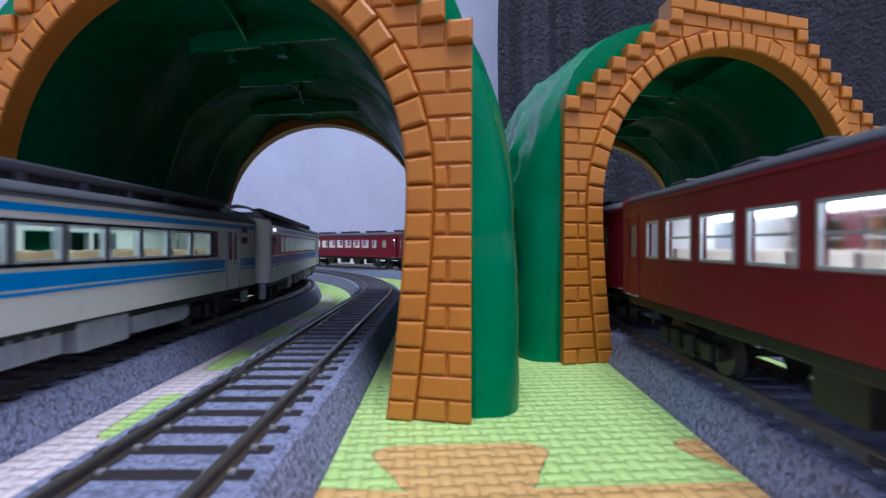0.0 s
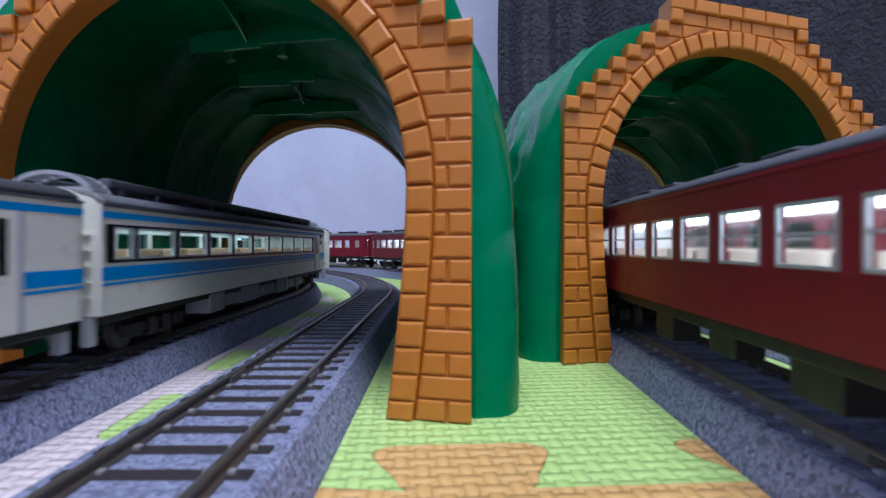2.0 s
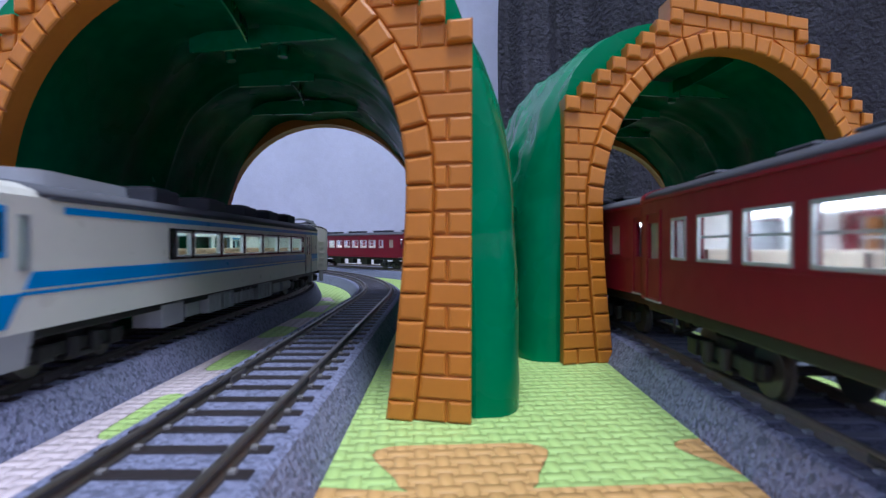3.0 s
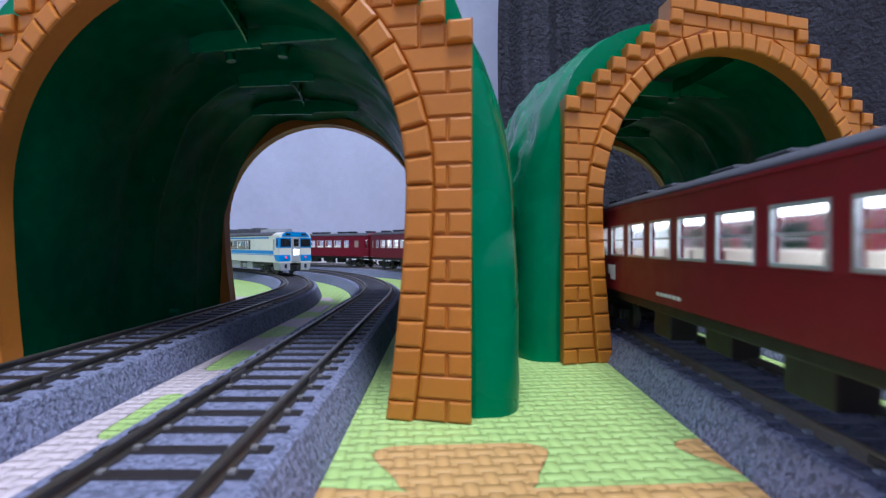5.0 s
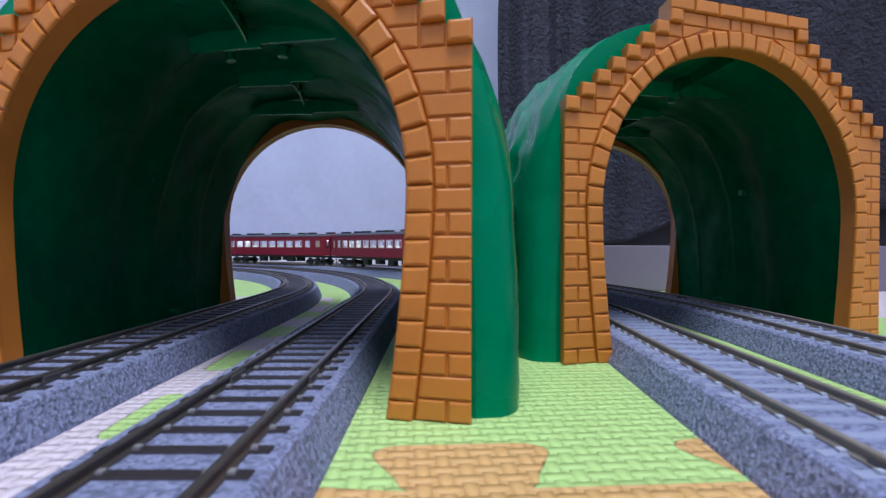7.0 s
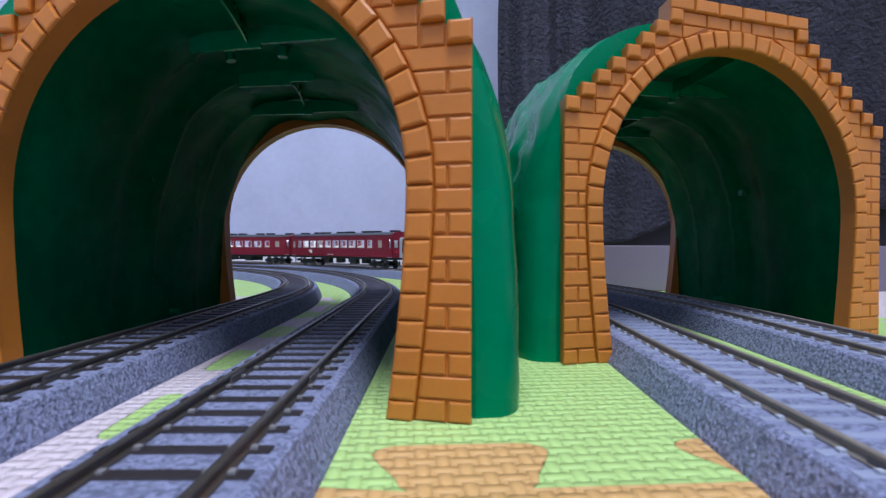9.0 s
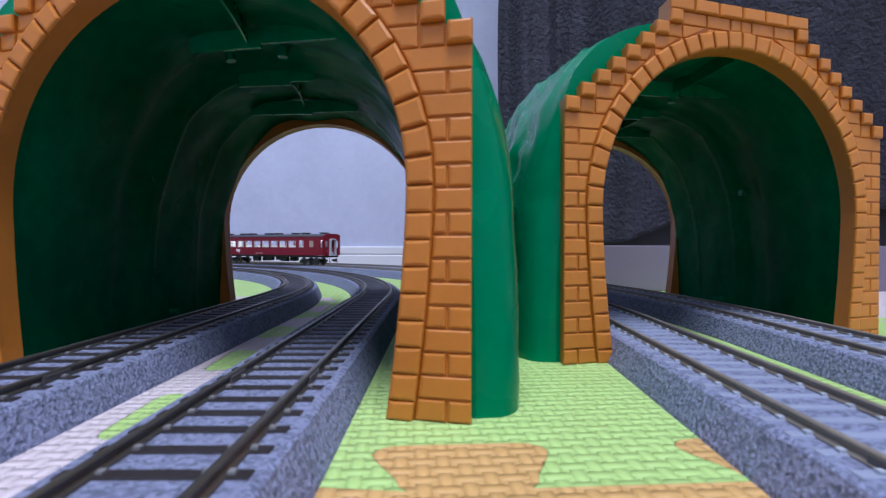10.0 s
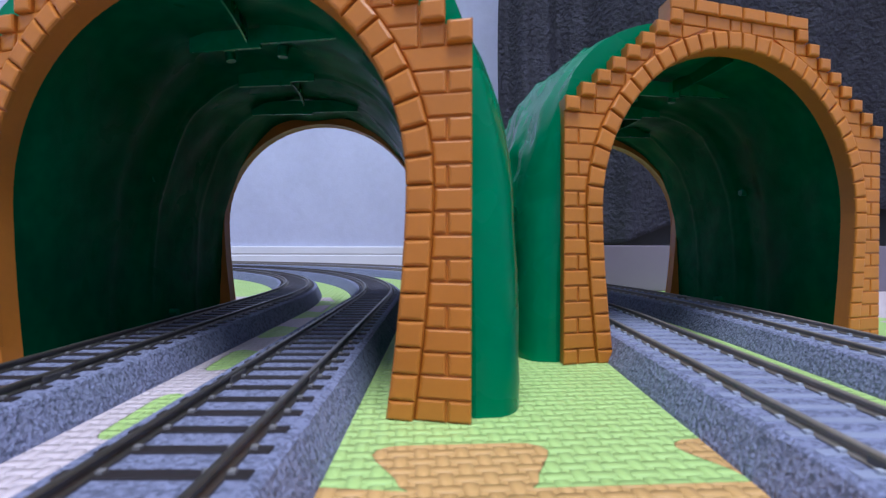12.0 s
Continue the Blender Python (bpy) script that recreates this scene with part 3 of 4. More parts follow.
def bogie(t, y):
    """Wheels keep to the gauge whatever the body's width."""
    keep, SHAPE[0] = SHAPE[0], Matrix.Identity(4)
    bm = bmesh.new()
    for x in (-11.5, 11.5):
        box(bm, x - 1.0, x + 1.0, y - 17, y + 17, 4.2, 7.2, 0.4)
        for w in (-12.5, 12.5):
            box(bm, x - 1.8, x + 1.8, y + w - 2.6, y + w + 2.6, 3.4, 7.4, 0.5)
        for w in (-4, 4):
            cylinder(bm, (x * 1.12, y + w, 5.6), (0, 0, 1), 1.5, 4.6, 10)
        box(bm, x - 1.6, x + 1.6, y - 6.5, y + 6.5, 2.6, 3.8, 0.3)
    box(bm, -11, 11, y - 4, y + 4, 5, 9.2, 0.4)
    b = part("bogie", bm, BLACK, t, "black bogie frame with springs")
    for w in (-12.5, 12.5):
        for x in (-8.2, 8.2):
            wheel = cylinder(bmesh.new(), (x, y + w, 5.25), (1, 0, 0), 5.25, 1.8, 24)
            cylinder(wheel, (x * 0.9, y + w, 5.25), (1, 0, 0), 5.9, 0.6, 24)
            part("wheel", wheel, STEEL, b)
        part("axle", cylinder(bmesh.new(), (0, y + w, 5.25), (1, 0, 0), 1.0, 16, 10), BLACK, b)
    SHAPE[0] = keep
    return b


def under_boxes(t, mat, spans):
    for y0, y1, z0, inset in spans:
        for sgn in (-1, 1):
            x0, x1 = sorted((sgn * inset, sgn * 6.5))
            case = part("equipment_box", boxed(x0, x1, y0, y1, z0, 11.6, 0.5), mat, t)
            k = y0 + 4
            while y1 - y0 > 14 and k < y1 - 3:
                part("rib", boxed(*sorted((sgn * (inset - 0.1), sgn * (inset + 0.5))), k, k + 1.0, z0 + 0.8, 11.0), mat, case)
                k += 5


def cabin(t, y0, y1, floor_z, lamp, seat_mat, ceiling_z, seats, seat_h, inset=20.0):
    part("cabin_floor", boxed(-16.3, 16.3, y0, y1, floor_z - 0.8, floor_z), INNER, t)
    part("cabin_ceiling", boxed(-15.2, 15.2, y0, y1, ceiling_z, ceiling_z + 0.7), INNER, t)
    part("light_strip", boxed(-4.0, 4.0, y0 + inset, y1 - inset, ceiling_z - 1.5, ceiling_z - 0.5), lamp, t, "glowing white light strip")
    first = None
    n = seats
    for k in range(n):
        y = y0 + 30 + (y1 - y0 - 60) * k / (n - 1)
        for x in (-9.8, 9.8):
            if first is None:
                bm = boxed(-4.6, 4.6, -4.8, 4.8, floor_z, floor_z + 4.6, 0.6)
                box(bm, -4.6, 4.6, -0.8, 0.8, floor_z + 4, floor_z + seat_h, 0.5)
                first = part("seat", bm, seat_mat, t)
                ob = first
            else:
                ob = new("seat", first.data)
                ob.parent = t
            ob.matrix_basis = Matrix.Translation((x * MM, y * MM, 0))


HALF_W = 17.9


def coupler(t, y, sgn):
    bm = boxed(-1.2, 1.2, *sorted((y, y + sgn * 5.5)), 6.0, 8.6, 0.4)
    box(bm, -2.4, 2.4, *sorted((y + sgn * 3.6, y + sgn * 7.0)), 5.4, 9.2, 0.6)
    part("coupler", bm, BLACK, t)


def hoses(t, y, sgn):
    for x in (-7.5, 6.5, 9.0):
        bm = bmesh.new()
        cylinder(bm, (x, y + sgn * 1.6, 7.6), (0, 0, 1), 0.45, 6.0, 8)
        cylinder(bm, (x + 1.2, y + sgn * 1.6, 4.6), (1, 0, 0.2), 0.45, 2.6, 8)
        part("brake_hose", bm, BLACK, t)


def red_coach(label, marked=False):
    t = thing("passenger_coach", label, "train coach", "red passenger train")
    y0, y1, z0, zg = -120.5, 120.5, 14.6, 42.3
    wins = [(-117.3, -112.6, 26.2, 36.9, PANE), (-100.0, -91.2, 26.8, 36.6, FROST), (-79.6, -71.6, 26.8, 36.0, PANE)]
    wins += [(-63.5 + 19.05 * k, -49.9 + 19.05 * k, 26.8, 36.0, PANE) for k in range(8)]
    wins += [(90.2, 97.9, 26.8, 36.0, PANE), (106.6, 114.4, 26.2, 36.0, FROST)]
    for x in (-HALF_W, HALF_W):
        sgn = 1 if x > 0 else -1
        wall = part("side_wall", side_wall(x, [w[:4] for w in wins], y0, y1, z0, zg, 1.3 * sgn), RED, t)
        for ya, yb, za, zb, mat in wins:
            p = part("window", boxed(*sorted((x - sgn * 0.75, x - sgn * 1.05)), ya, yb, za, zb), mat, wall, "frosted pane" if mat is FROST else "")
            p.visible_shadow = False
            part("window_frame", frame_ring(ya, yb, za, zb, *sorted((x - sgn * 0.5, x + sgn * 0.18)), 0.55), SILVER if yb - ya > 7.4 and mat is PANE else RED, wall)
            if yb - ya > 10:
                part("sash_bar", boxed(*sorted((x - sgn * 0.6, x - sgn * 0.95)), ya, yb, 31.4, 31.9), SILVER, wall)
        for ya, yb in ((-118.6, -110.4), (105.0, 116.0)):
            part("door_frame", frame_ring(ya + 0.8, yb - 0.8, 15.4, 38.6, *sorted((x, x + sgn * 0.35)), 0.6), RED, wall)
            part("door_step", boxed(*sorted((x - sgn * 0.2, x + sgn * 0.5)), ya, yb, 14.6, 15.1), PALE_GREY, wall, "pale grey door step")
        part("gutter", boxed(*sorted((x, x + sgn * 0.5)), y0, y1, zg - 0.5, zg + 0.3), RED, wall)
        part("waist_rib", boxed(*sorted((x, x + sgn * 0.22)), -108, 103, 25.0, 25.4), RED, wall)
        if x < 0 and marked:
            for dy, w, za in ((0, 3.4, 18.2), (4.2, 1.3, 18.2), (6.1, 2.4, 20.0)):
                part("marking", boxed(x - 0.12, x, 60 + dy, 60 + dy + w, za, 23.2), PRINT, wall, "white logo bars")
            for k in range(6):
                part("marking", boxed(x - 0.1, x, 6 + 2.7 * k, 7.9 + 2.7 * k, 16.6, 17.5), PRINT, wall, "row of small white print")
    arc = roof_arc(HALF_W, zg + 0.3, 46.7)
    inner = roof_arc(HALF_W - 1.2, zg + 0.3, 45.6)
    roof = smooth(part("roof", extrude(bmesh.new(), arc + inner[::-1], y0, y1), ROOF_GREY, t, "dark grey curved roof"))
    for k in range(8):
        y = -102 + 204 * k / 7 + (5 if k % 2 else -3)
        bm = boxed(-5.0, 5.0, y - 4.8, y + 4.8, 46.0, 49.2, 0.7)
        box(bm, -5.8, 5.8, y - 5.6, y + 5.6, 48.1, 48.8, 0.3)
        part("roof_vent", bm, ROOF_GREY, roof)
    for ye, sgn in ((y0, -1), (y1, 1)):
        ya, yb = sorted((ye, ye - sgn * 1.4))
        bm = side_wall(0.0, [(-15.4, -8.0, 26.8, 36.2), (-3.2, 3.2, 26.8, 36.2), (8.0, 15.4, 26.8, 36.2)], -HALF_W, HALF_W, z0, zg, -1.4 * sgn)
        bm.transform(Matrix.Translation((0, ye - sgn * 1.4 if sgn > 0 else ye + 1.4, 0)) @ Matrix.Rotation(math.pi / 2, 4, "Z"))
        end = part("end_wall", bm, RED, t)
        part("end_gable", extrude(bmesh.new(), roof_arc(HALF_W, zg, 46.7), ya, yb), RED, end)
        # the gable's edge stands a little proud of the roof
        rim = roof_arc(HALF_W + 0.25, zg + 0.3, 46.95) + roof_arc(HALF_W - 0.8, zg + 0.3, 45.9)[::-1]
        part("gable_rim", extrude(bmesh.new(), rim, *sorted((ye + sgn * 0.5, ye - sgn * 2.5))), RED, end)
        for xa, xb in ((-15.4, -8.0), (8.0, 15.4), (-3.2, 3.2)):
            p = part("end_window", boxed(xa, xb, *sorted((ye - sgn * 0.9, ye - sgn * 1.2)), 26.8, 36.2), PANE, end)
            p.visible_shadow = False
            bm = bmesh.new()
            fa, fb = sorted((ye, ye + sgn * 0.3))
            for b in ((xa - 0.5, xb + 0.5, fa, fb, 36.1, 36.7), (xa - 0.5, xb + 0.5, fa, fb, 26.3, 26.9), (xa - 0.5, xa + 0.1, fa, fb, 26.8, 36.2), (xb - 0.1, xb + 0.5, fa, fb, 26.8, 36.2)):
                box(bm, *b)
            part("end_window_frame", bm, RED, end)
        # arched gangway collar
        turn = [math.pi * k / 12 for k in range(13)]
        arch = [(-6.6, 14.0)] + [(-6.6 * math.copysign(abs(math.cos(q)) ** 0.6, math.cos(q)), 35.6 + 4.2 * math.sin(q) ** 0.7) for q in turn] + [(6.6, 14.0)]
        small = [(-5.0, 15.4)] + [(-5.0 * math.copysign(abs(math.cos(q)) ** 0.6, math.cos(q)), 34.8 + 3.2 * math.sin(q) ** 0.7) for q in turn] + [(5.0, 15.4)]
        bm = bmesh.new()
        rows = [[bm.verts.new((x, yy, z)) for x, z in pts] for pts, yy in ((arch, ye - sgn * 0.2), (arch, ye + sgn * 3.0), (small, ye + sgn * 3.2), (small, ye - sgn * 0.2))]
        n = len(arch)
        for a, b in zip(rows, rows[1:] + rows[:1]):
            for i in range(n):
                bm.faces.new((a[i], a[(i + 1) % n], b[(i + 1) % n], b[i]))
        part("gangway_collar", bm, PALE_GREY, t, "light grey arched gangway collar")
        part("gangway_step", boxed(-4.6, 0.8, *sorted((ye + sgn * 1.2, ye + sgn * 2.0)), 15.2, 19.8, 0.5), PALE_GREY, t)
        for x in (-12.2, 12.2):
            part("lamp_housing", cylinder(bmesh.new(), (x, ye + sgn * 0.6, 21.2), (0, 1, 0), 1.6, 1.6, 18), RED, end)
            part("tail_lamp", cylinder(bmesh.new(), (x, ye + sgn * 1.35, 21.2), (0, 1, 0), 0.6, 0.5, 16), TAIL, end, "lit red tail lamp")
            for z in (14.5, 17.0):
                part("grab_rail", boxed(x - 2.6, x + 2.6, *sorted((ye + sgn * 0.1, ye + sgn * 0.6)), z, z + 0.4), RED, end)
        coupler(t, ye, sgn)
        hoses(t, ye, sgn)
    part("underframe", boxed(-15.8, 15.8, y0 + 1, y1 - 1, 11.4, 14.2, 0.4), BLACK, t)
    under_boxes(t, BLACK, ((-40, -27, 4.6, 13.6), (-8, 4, 6.0, 13.0), (22, 34, 4.4, 14.0)))
    for y in (-84, 84):
        bogie(t, y)
    cabin(t, y0 + 4, y1 - 4, 20.0, TUBE, SEAT_PALE, 38.2, 12, 9.0, 9.0)
    for y in (-103.0, 101.5):
        part("vestibule_wall", boxed(-15.6, 15.6, y - 0.4, y + 0.4, 20, 36), PALE_GREY, t)
    for y in (-84, 88):
        for xa, xb in ((-16, -4), (4, 16)):
            part("partition", boxed(xa, xb, y - 0.5, y + 0.5, 20, 38), INNER, t)
    return t


def roof_hoop(t, y, sgn):
    """The rounded grille where the roof duct ends."""
    bm = bmesh.new()
    arc = [(11.5 * -math.cos(a), 43.2 + 7.2 * math.sin(a)) for a in (math.pi * k / 14 for k in range(15))]
    low = [(10.3 * -math.cos(a), 43.2 + 6.1 * math.sin(a)) for a in (math.pi * k / 14 for k in range(15))]
    for yy in (y, y + sgn * 7.5):
        extrude(bm, arc + low[::-1], *sorted((yy, yy + sgn * 1.0)))
    for k in range(1, 14):
        x, z = arc[k]
        box(bm, x - 0.4, x + 0.4, *sorted((y, y + sgn * 8)), z - 1.0, z - 0.1)
    box(bm, -10, 10, *sorted((y, y + sgn * 0.8)), 43.5, 46.0)
    return part("roof_grille", bm, PALE_GREY, t, "pale grey arched roof grille")


def blue_coach(label, cab=False, big_windows=True):
    t = thing("railcar", label, "railcar", "white and blue railcar train")
    y0, y1, z0, zg = -133.0, 133.0, 12.5, 40.8
    first = -65.4 if cab else -131.5
    if cab:
        wins = [(-60.5, -51.5, 27.0, 35.0)] + [(-48.7 + 23.7 * k, -28.4 + 23.7 * k, 27.0, 35.0) for k in range(6)]
    elif big_windows:
        wins = [(-127.8, -119.6, 27.0, 35.0)] + [(-117.0 + 23.4 * k, -96.9 + 23.4 * k, 27.0, 35.0) for k in range(9)]
    else:
        wins = [(-103.0, -95.6, 27.0, 35.0)] + [(-90.4 + 14.9 * k, -77.6 + 14.9 * k, 27.0, 35.0) for k in range(12)]
    last = wins[-1][1] + 7
    for x in (-HALF_W, HALF_W):
        sgn = 1 if x > 0 else -1
        holes = list(wins)
        if cab:
            holes.append((-123.5, -120.9, 25.5, 36.6))
        wall = part("side_wall", side_wall(x, holes, y0, y1, z0, zg, 1.3 * sgn), CREAM, t)
        band = part("window_band", side_wall(x + sgn * 0.22, wins, first, last, 25.9, 36.0, 0.2 * sgn), BAND, wall, "black window band")
        for ya, yb, za, zb in holes:
            p = part("window", boxed(*sorted((x - sgn * 0.75, x - sgn * 1.0)), ya, yb, za, zb), PANE_TINT, wall)
            p.visible_shadow = False
            part("window_frame", frame_ring(ya + 0.2, yb - 0.2, za + 0.2, zb - 0.2, *sorted((x - sgn * 0.6, x + sgn * 0.32)), 0.5), SILVER, wall)
        s0 = -118.0 if cab else y0
        for za, zb, ya, mat in ((21.4, 24.9, s0, BLUE), (20.1, 20.8, y0 + 10 if cab else y0, BLUE), (37.6, 39.2, -110.5 if cab else y0, BLUE)):
            part("stripe", boxed(*sorted((x, x + sgn * 0.14)), ya, y1, za, zb), mat, wall, "bright blue stripe")
        doors = ((101.5, 114.0),)
        for ya, yb in doors:
            part("door", boxed(*sorted((x - sgn * 0.3, x + sgn * 0.26)), ya, yb, 13.0, 37.2, 0.2), CREAM, wall)
            for q in (ya - 1.0, yb):
                part("door_post", boxed(*sorted((x, x + sgn * 0.5)), q, q + 1.0, 12.5, 37.5), PALE_GREY, wall)
            for q in (ya + 2.2, yb - 5.2):
                part("door_window", boxed(*sorted((x + sgn * 0.2, x + sgn * 0.32)), q, q + 2.6, 24.5, 35.8, 0.1), BAND, wall)
        if not cab:
            for za in (31.2, 35.9):
                part("small_window", boxed(*sorted((x, x + sgn * 0.3)), 117.4, 123.6, za, za + 2.9, 0.12), BAND, wall, "small dark end window")
        if not cab and not big_windows:
            part("side_sign", boxed(*sorted((x, x + sgn * 0.4)), -128.4, -121.4, 37.5, 39.0, 0.15), SIGN, wall, "small lit sign over the window band")
            part("small_window", boxed(*sorted((x, x + sgn * 0.42)), -127.6, -120.2, 31.6, 34.2, 0.1), PANE_TINT, wall, "small teal side window")
        if cab:
            for dy, w in ((0, 1.7), (2.3, 1.9)):
                part("marking", boxed(*sorted((x + sgn * 0.2, x + sgn * 0.34)), last - 6.2 + dy, last - 6.2 + dy + w, 29.4, 32.6), PRINT, wall, "white logo bars")
        part("gutter", boxed(*sorted((x, x + sgn * 0.4)), y0 + (18 if cab else 0), y1, zg - 0.4, zg + 0.3), ROOF_GREY, wall)
    a, b = roof_arc(HALF_W, zg + 0.3, 45.2), roof_arc(HALF_W - 1.2, zg + 0.3, 44.0)
    roof = smooth(part("roof", extrude(bmesh.new(), a + b[::-1], y0 + (16 if cab else 0), y1), ROOF_GREY, t, "grey curved roof"))
    if cab:
        bm = bmesh.new()
        rim = [(11.5 * math.sin(q * math.pi / 12), -105.0 - 9.0 * math.cos(q * math.pi / 12)) for q in range(-6, 7)] + [(11.5, -76.0), (-11.5, -76.0)]
        low, top = ([bm.verts.new((x * k, y, z if y < -80 else z - 0.6)) for x, y in rim] for z, k in ((42.5, 1.0), (48.2, 0.93)))
        for q in range(len(rim)):
            p = (q + 1) % len(rim)
            bm.faces.new((low[q], low[p], top[p], top[q]))
        bm.faces.new(top), bm.faces.new(low[::-1])
        part("roof_fairing", bm, PALE_GREY, roof, "pale grey rounded roof fairing behind the cab")
        for y in (-50, -10, 28, 64, 100):
            bm = boxed(-9.5, 9.5, y - 8, y + 8, 43.6, 49.6, 1.2)
            box(bm, -7, 7, y - 6, y + 6, 49.4, 50.4, 0.4)
            part("roof_unit", bm, ROOF_GREY, roof, "dark grey box on the roof")
    else:
        for s in (-1, 1):
            roof_hoop(roof, s * 127.0, -s)
        for x in (-8.8, 8.8):
            bm = boxed(x - 1.8, x + 1.8, -118, 118, 46.6, 49.4, 0.8)
            part("roof_duct", bm, ROOF_GREY, roof, "long dark roof duct")
        for k in range(12):
            y = -112 + 224 * k / 11
            part("duct_bracket", boxed(-10.4, 10.4, y - 1.4, y + 1.4, 43.0, 46.8, 0.3), ROOF_GREY, roof)
        part("roof_walk", boxed(-6.6, 6.6, -114, 114, 45.0, 47.6, 0.6), ROOF_GREY, roof)
    ends = ((y1, 1),) if cab else ((y0, -1), (y1, 1))
    for ye, sgn in ends:
        ya, yb = sorted((ye, ye - sgn * 1.4))
        bm = bmesh.new()
        extrude(bm, [(-HALF_W, z0), (-HALF_W, zg)] + roof_arc(HALF_W, zg + 0.3, 45.2) + [(HALF_W, zg), (HALF_W, z0)], ya, yb)
        end = part("end_wall", bm, CREAM, t)
        part("gangway_bellows", boxed(-6.5, 6.5, *sorted((ye, ye + sgn * 2.6)), 13, 38, 0.6), BLACK, end, "black gangway bellows")
        for x in (-13.5, 13.5):
            for z in (17, 21, 25, 29, 33):
                part("rung", boxed(x - 1.8, x + 1.8, *sorted((ye, ye + sgn * 0.8)), z, z + 0.4), CREAM, end)
            part("buffer_post", boxed(x - 1.3, x + 1.3, *sorted((ye - sgn * 3.0, ye)), 4.6, 12.2, 0.4), PALE_GREY, end)
        coupler(t, ye, sgn)
    if cab:
        railcar_cab(t, y0)
    part("underframe", boxed(-15.6, 15.6, y0 + 3, y1 - 1, 10.0, 12.2, 0.4), BLACK, t)
    under_boxes(t, PALE_GREY, ((-66, -52, 4.2, 16.0), (-48, -38, 5.2, 15.0), (-33, -9, 4.6, 16.0), (-4, 16, 5.0, 15.2), (20, 40, 4.2, 16.2), (44, 56, 5.0, 15.4)))
    for sgn in (-1, 1):
        bm = bmesh.new()
        cylinder(bm, (sgn * 13.0, 67, 7.6), (0, 1, 0), 3.2, 15, 18)
        part("air_tank", bm, PALE_GREY, t, "pale grey air tank")
    for y in (-98, 98):
        bogie(t, y)
    cabin(t, (-108 if cab else y0 + 4), y1 - 4, 20.5, TUBE_DIM, SEAT, 38.6, 13, 8.6)
    return t


def railcar_cab(t, ye):
    """The driving end: a raised flat front with a central door, blue window surround and a lit sign. It faces -y."""
    nose = part("cab_front", extrude(bmesh.new(), [(-HALF_W, 12), (-HALF_W, 39), (-16.2, 42.4), (-12, 44.0), (12, 44.0), (16.2, 42.4), (HALF_W, 39), (HALF_W, 12)], ye - 1.2, ye + 1.2), CREAM, t)
    cap = extrude(bmesh.new(), [(-15.6, 39.4), (-14.6, 42.0), (-11, 44.4), (11, 44.4), (14.6, 42.0), (15.6, 39.4)], ye - 1.7, ye + 3.0)
    part("cab_brow", cap, BLUE, t, "bright blue brow over the cab windows")
    part("cab_roof", extrude(bmesh.new(), [(-HALF_W, 39.5), (-16.2, 42.4), (-12, 44.1), (12, 44.1), (16.2, 42.4), (HALF_W, 39.5)], ye + 1.25, ye + 17), CREAM, t, "cream cab roof")
    for sgn in (-1, 1):
        def span(a, b):
            return sorted((sgn * a, sgn * b))
        part("window_surround", boxed(*span(4.9, HALF_W + 0.2), ye - 1.5, ye + 1.25, 28.0, 38.4, 0.3), BLUE, nose, "bright blue window surround")
        part("windscreen", boxed(*span(5.7, 16.9), ye - 1.75, ye - 1.3, 29.2, 37.2, 0.15), BAND, nose, "dark windscreen")
        part("quarter_surround", boxed(*span(HALF_W - 0.4, HALF_W + 0.22), ye + 1.3, ye + 6.6, 28.0, 38.4, 0.1), BLUE, nose)
        part("quarter_window", boxed(*span(HALF_W - 0.4, HALF_W + 0.36), ye + 2.2, ye + 5.2, 29.2, 37.0, 0.1), BAND, nose)
        part("corner_panel", boxed(*span(5.6, HALF_W + 0.18), ye - 1.4, ye + 1.25, 13.8, 20.6, 0.3), BLUE, nose, "bright blue lower corner")
        for shape in (((1.3, 13.8), (6.4, 13.8), (10.6, 20.6), (1.3, 20.6)), ((11.1, 21.4), (15.0, 21.4), (15.0, 24.9), (13.2, 24.9))):
            flank = bmesh.new()
            rows = [[flank.verts.new((sgn * (HALF_W + dx), ye + y, z)) for y, z in shape] for dx in (-0.2, 0.2)]
            for i in range(4):
                flank.faces.new((rows[0][i], rows[0][(i + 1) % 4], rows[1][(i + 1) % 4], rows[1][i]))
            flank.faces.new(rows[0][::-1]), flank.faces.new(rows[1])
            bmesh.ops.recalc_face_normals(flank, faces=flank.faces)
            part("corner_stripe", flank, BLUE, nose)
        lamp = part("lamp_housing", boxed(*span(9.6, 13.4), ye - 2.0, ye - 1.2, 16.4, 19.4, 0.5), BLUE, nose, "bright blue lamp surround")
        part("tail_lamp", boxed(*span(10.2, 12.0), ye - 2.25, ye - 1.8, 17.0, 18.8, 0.3), TAIL, lamp, "lit red tail lamp")
        for q in (7.4, 10.2):
            part("roof_headlamp", cylinder(bmesh.new(), (sgn * q, ye - 1.8, 42.0), (0, 1, 0), 1.2, 1.2, 14), BLACK, nose)
        skirt = extrude(bmesh.new(), [(sgn * 6.2, 4.6), (sgn * 16.0, 4.6), (sgn * 17.4, 12.4), (sgn * 6.2, 12.4)], ye - 1.4, ye + 14)
        part("skirt", skirt, PALE_GREY, nose, "pale grey skirt")
        part("coupling_socket", boxed(*span(10.0, 12.4), ye - 2.2, ye - 1.3, 7.0, 11.0, 0.3), BLACK, nose)
    part("gangway_door", boxed(-4.6, 4.6, ye - 2.6, ye - 0.8, 13.2, 38.4, 0.5), PALE_GREY, nose, "pale grey gangway door")
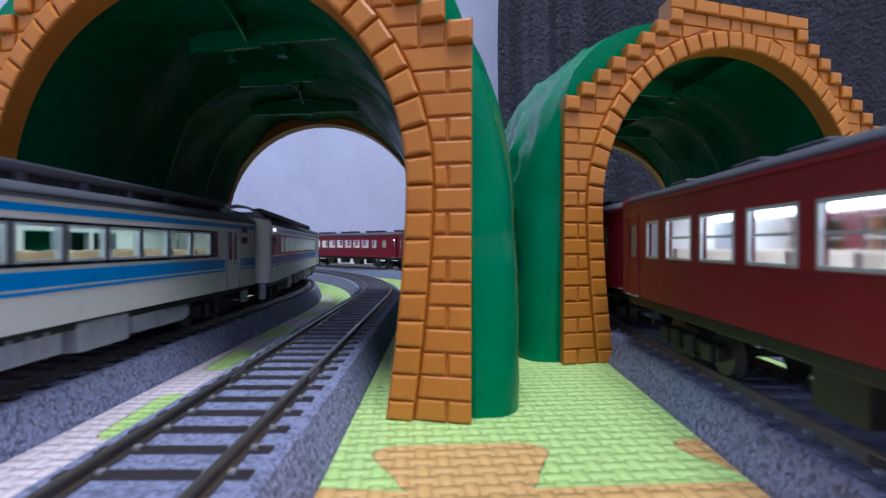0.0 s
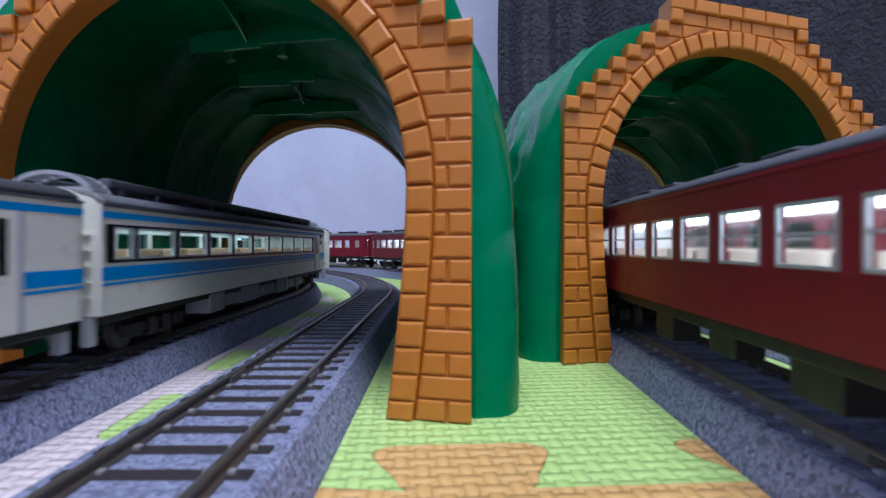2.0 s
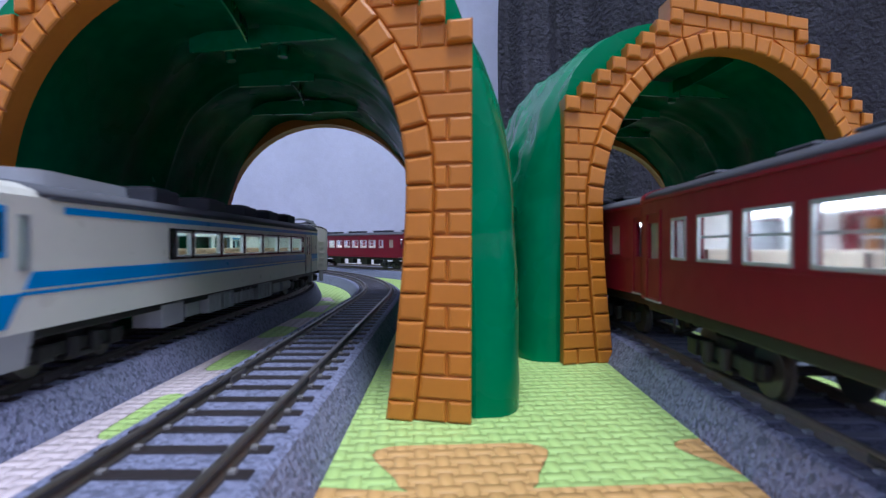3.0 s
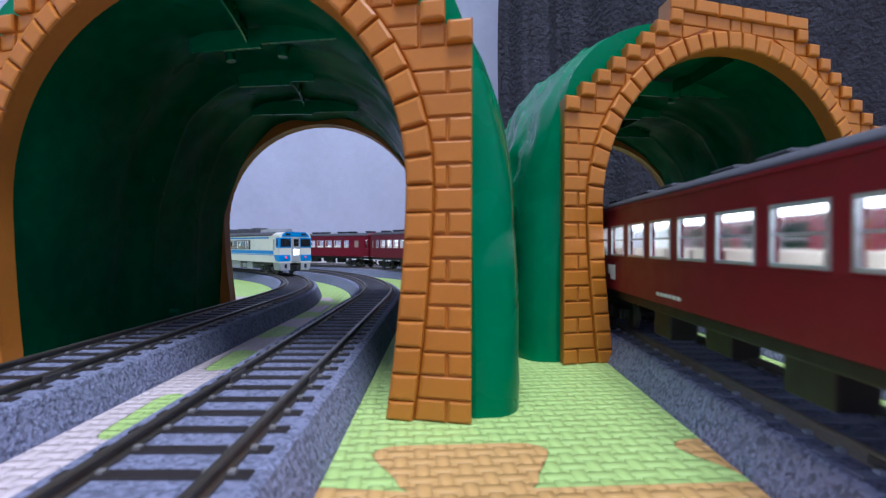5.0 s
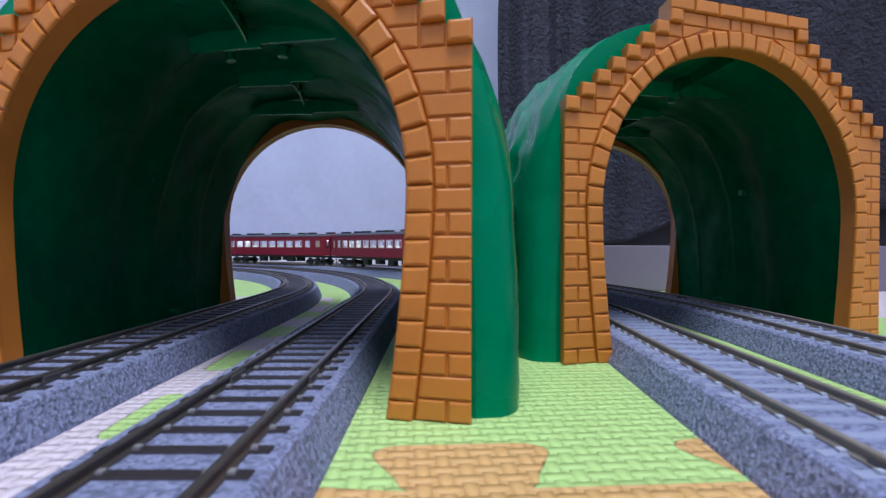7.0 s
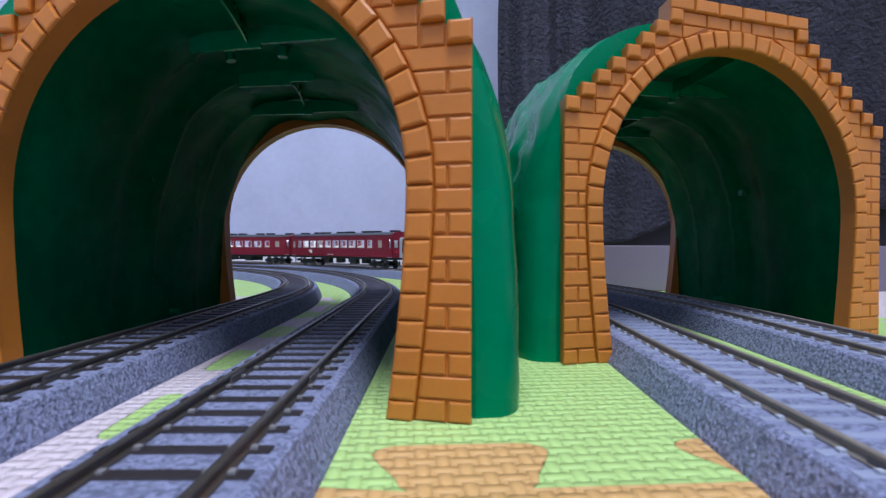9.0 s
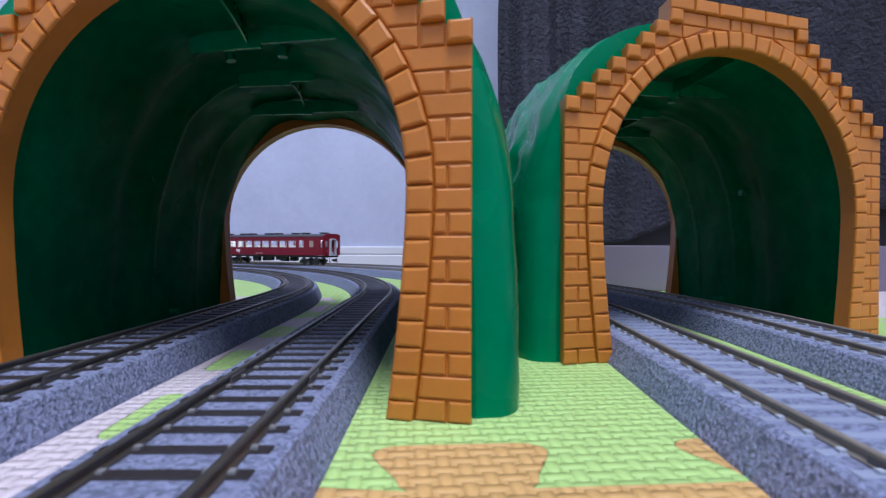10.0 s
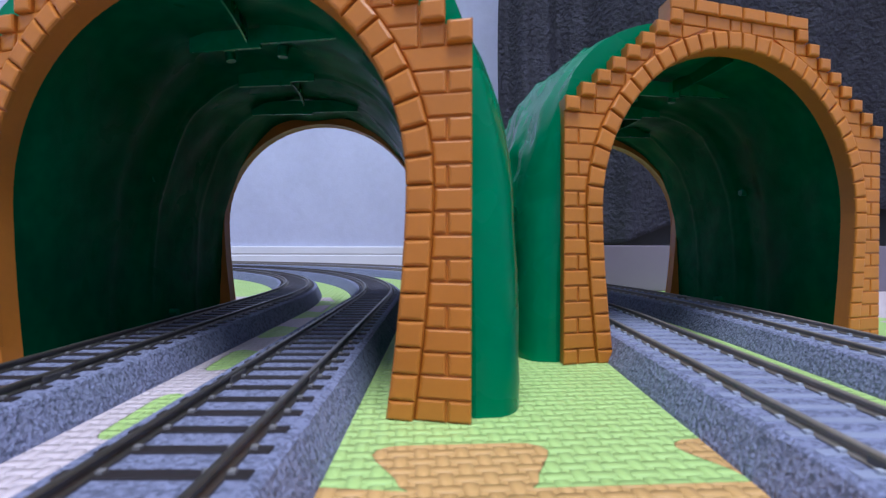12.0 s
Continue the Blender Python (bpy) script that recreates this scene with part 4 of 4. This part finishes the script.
    part("door_glass", boxed(-2.8, 2.8, ye - 2.85, ye - 2.5, 29.6, 37.0, 0.1), BAND, nose)
    part("train_sign", boxed(-3.3, 3.3, ye - 3.2, ye - 2.5, 20.4, 26.6, 0.4), SIGN, nose, "glowing white train sign")
    part("snow_plough", boxed(-5.8, 5.8, ye - 0.4, ye + 4, 3.4, 9.6, 0.5), BLACK, nose)
    coupler(t, ye - 1, -1)


SHAPE[0] = Matrix.Diagonal((0.97, 1.0, 0.985, 1.0))
RED_PITCH, BLUE_PITCH = 248.1, 272.0
last_coach = red_coach("crimson model passenger coach, lit windows, white logo, red tail lamps", marked=True)
coach = red_coach("crimson model passenger coach with lit windows and grey roof")
RED_TRAIN = [last_coach, coach] + [copy_thing(coach, Matrix.Identity(4)) for k in range(6)]
SHAPE[0] = Matrix.Diagonal((0.95, 1.0, 0.955, 1.0))
cab_car = blue_coach("cream model railcar with blue stripes, driving cab at the rear", cab=True)
plain_car = blue_coach("cream model railcar with blue stripes and long roof ducts")
small_car = blue_coach("cream model railcar with blue stripes and a row of small windows", big_windows=False)
BLUE_TRAIN = [cab_car, plain_car, small_car, copy_thing(small_car, Matrix.Identity(4)), copy_thing(plain_car, Matrix.Identity(4)), copy_thing(small_car, Matrix.Identity(4))]

SHAPE[0] = Matrix.Identity(4)


def ride(line, s, base=86.0):
    """The pose of a vehicle whose middle is at s, standing on two bogies."""
    a, _ = line.at(s - base)
    b, _ = line.at(s + base)
    c, d = (a + b) / 2, b - a
    return Matrix.Translation((c.x * MM, c.y * MM, RAIL_TOP * MM)) @ Matrix.Rotation(math.atan2(-d.x, d.y), 4, "Z")


def red_way(t):
    """How far the rear end of the last red coach has come along its line at t: a nearly even pace."""
    u = t - 6.0
    return 126.46 + 171.56 * u + 0.632 * u ** 2 - 0.1513 * u ** 3 - 0.0109 * u ** 4 - 0.0005 * u ** 5


def blue_way(t):
    """The same for the rear of the railcar train, which slows down in the bend and then keeps its pace."""
    u = min(t, 6.0) - 3.0
    s = 53.6 + 240.7 * u - 1.06 * u ** 2 - 4.60 * u ** 3 - 0.198 * u ** 4 + 0.181 * u ** 5
    return s + 162.0 * max(0.0, t - 6.0)


def motions():
    """Both trains run away from the eye, round the bend and off to the left."""
    times = [k * 0.25 for k in range(49)]
    for k, car in enumerate(RED_TRAIN):
        walk(car, [(t, ride(R1, red_way(t) + 120.5 + RED_PITCH * k)) for t in times])
    for k, car in enumerate(BLUE_TRAIN):
        walk(car, [(t, ride(L1, blue_way(t) + 133.0 + BLUE_PITCH * k, 98.0)) for t in times])


motions()
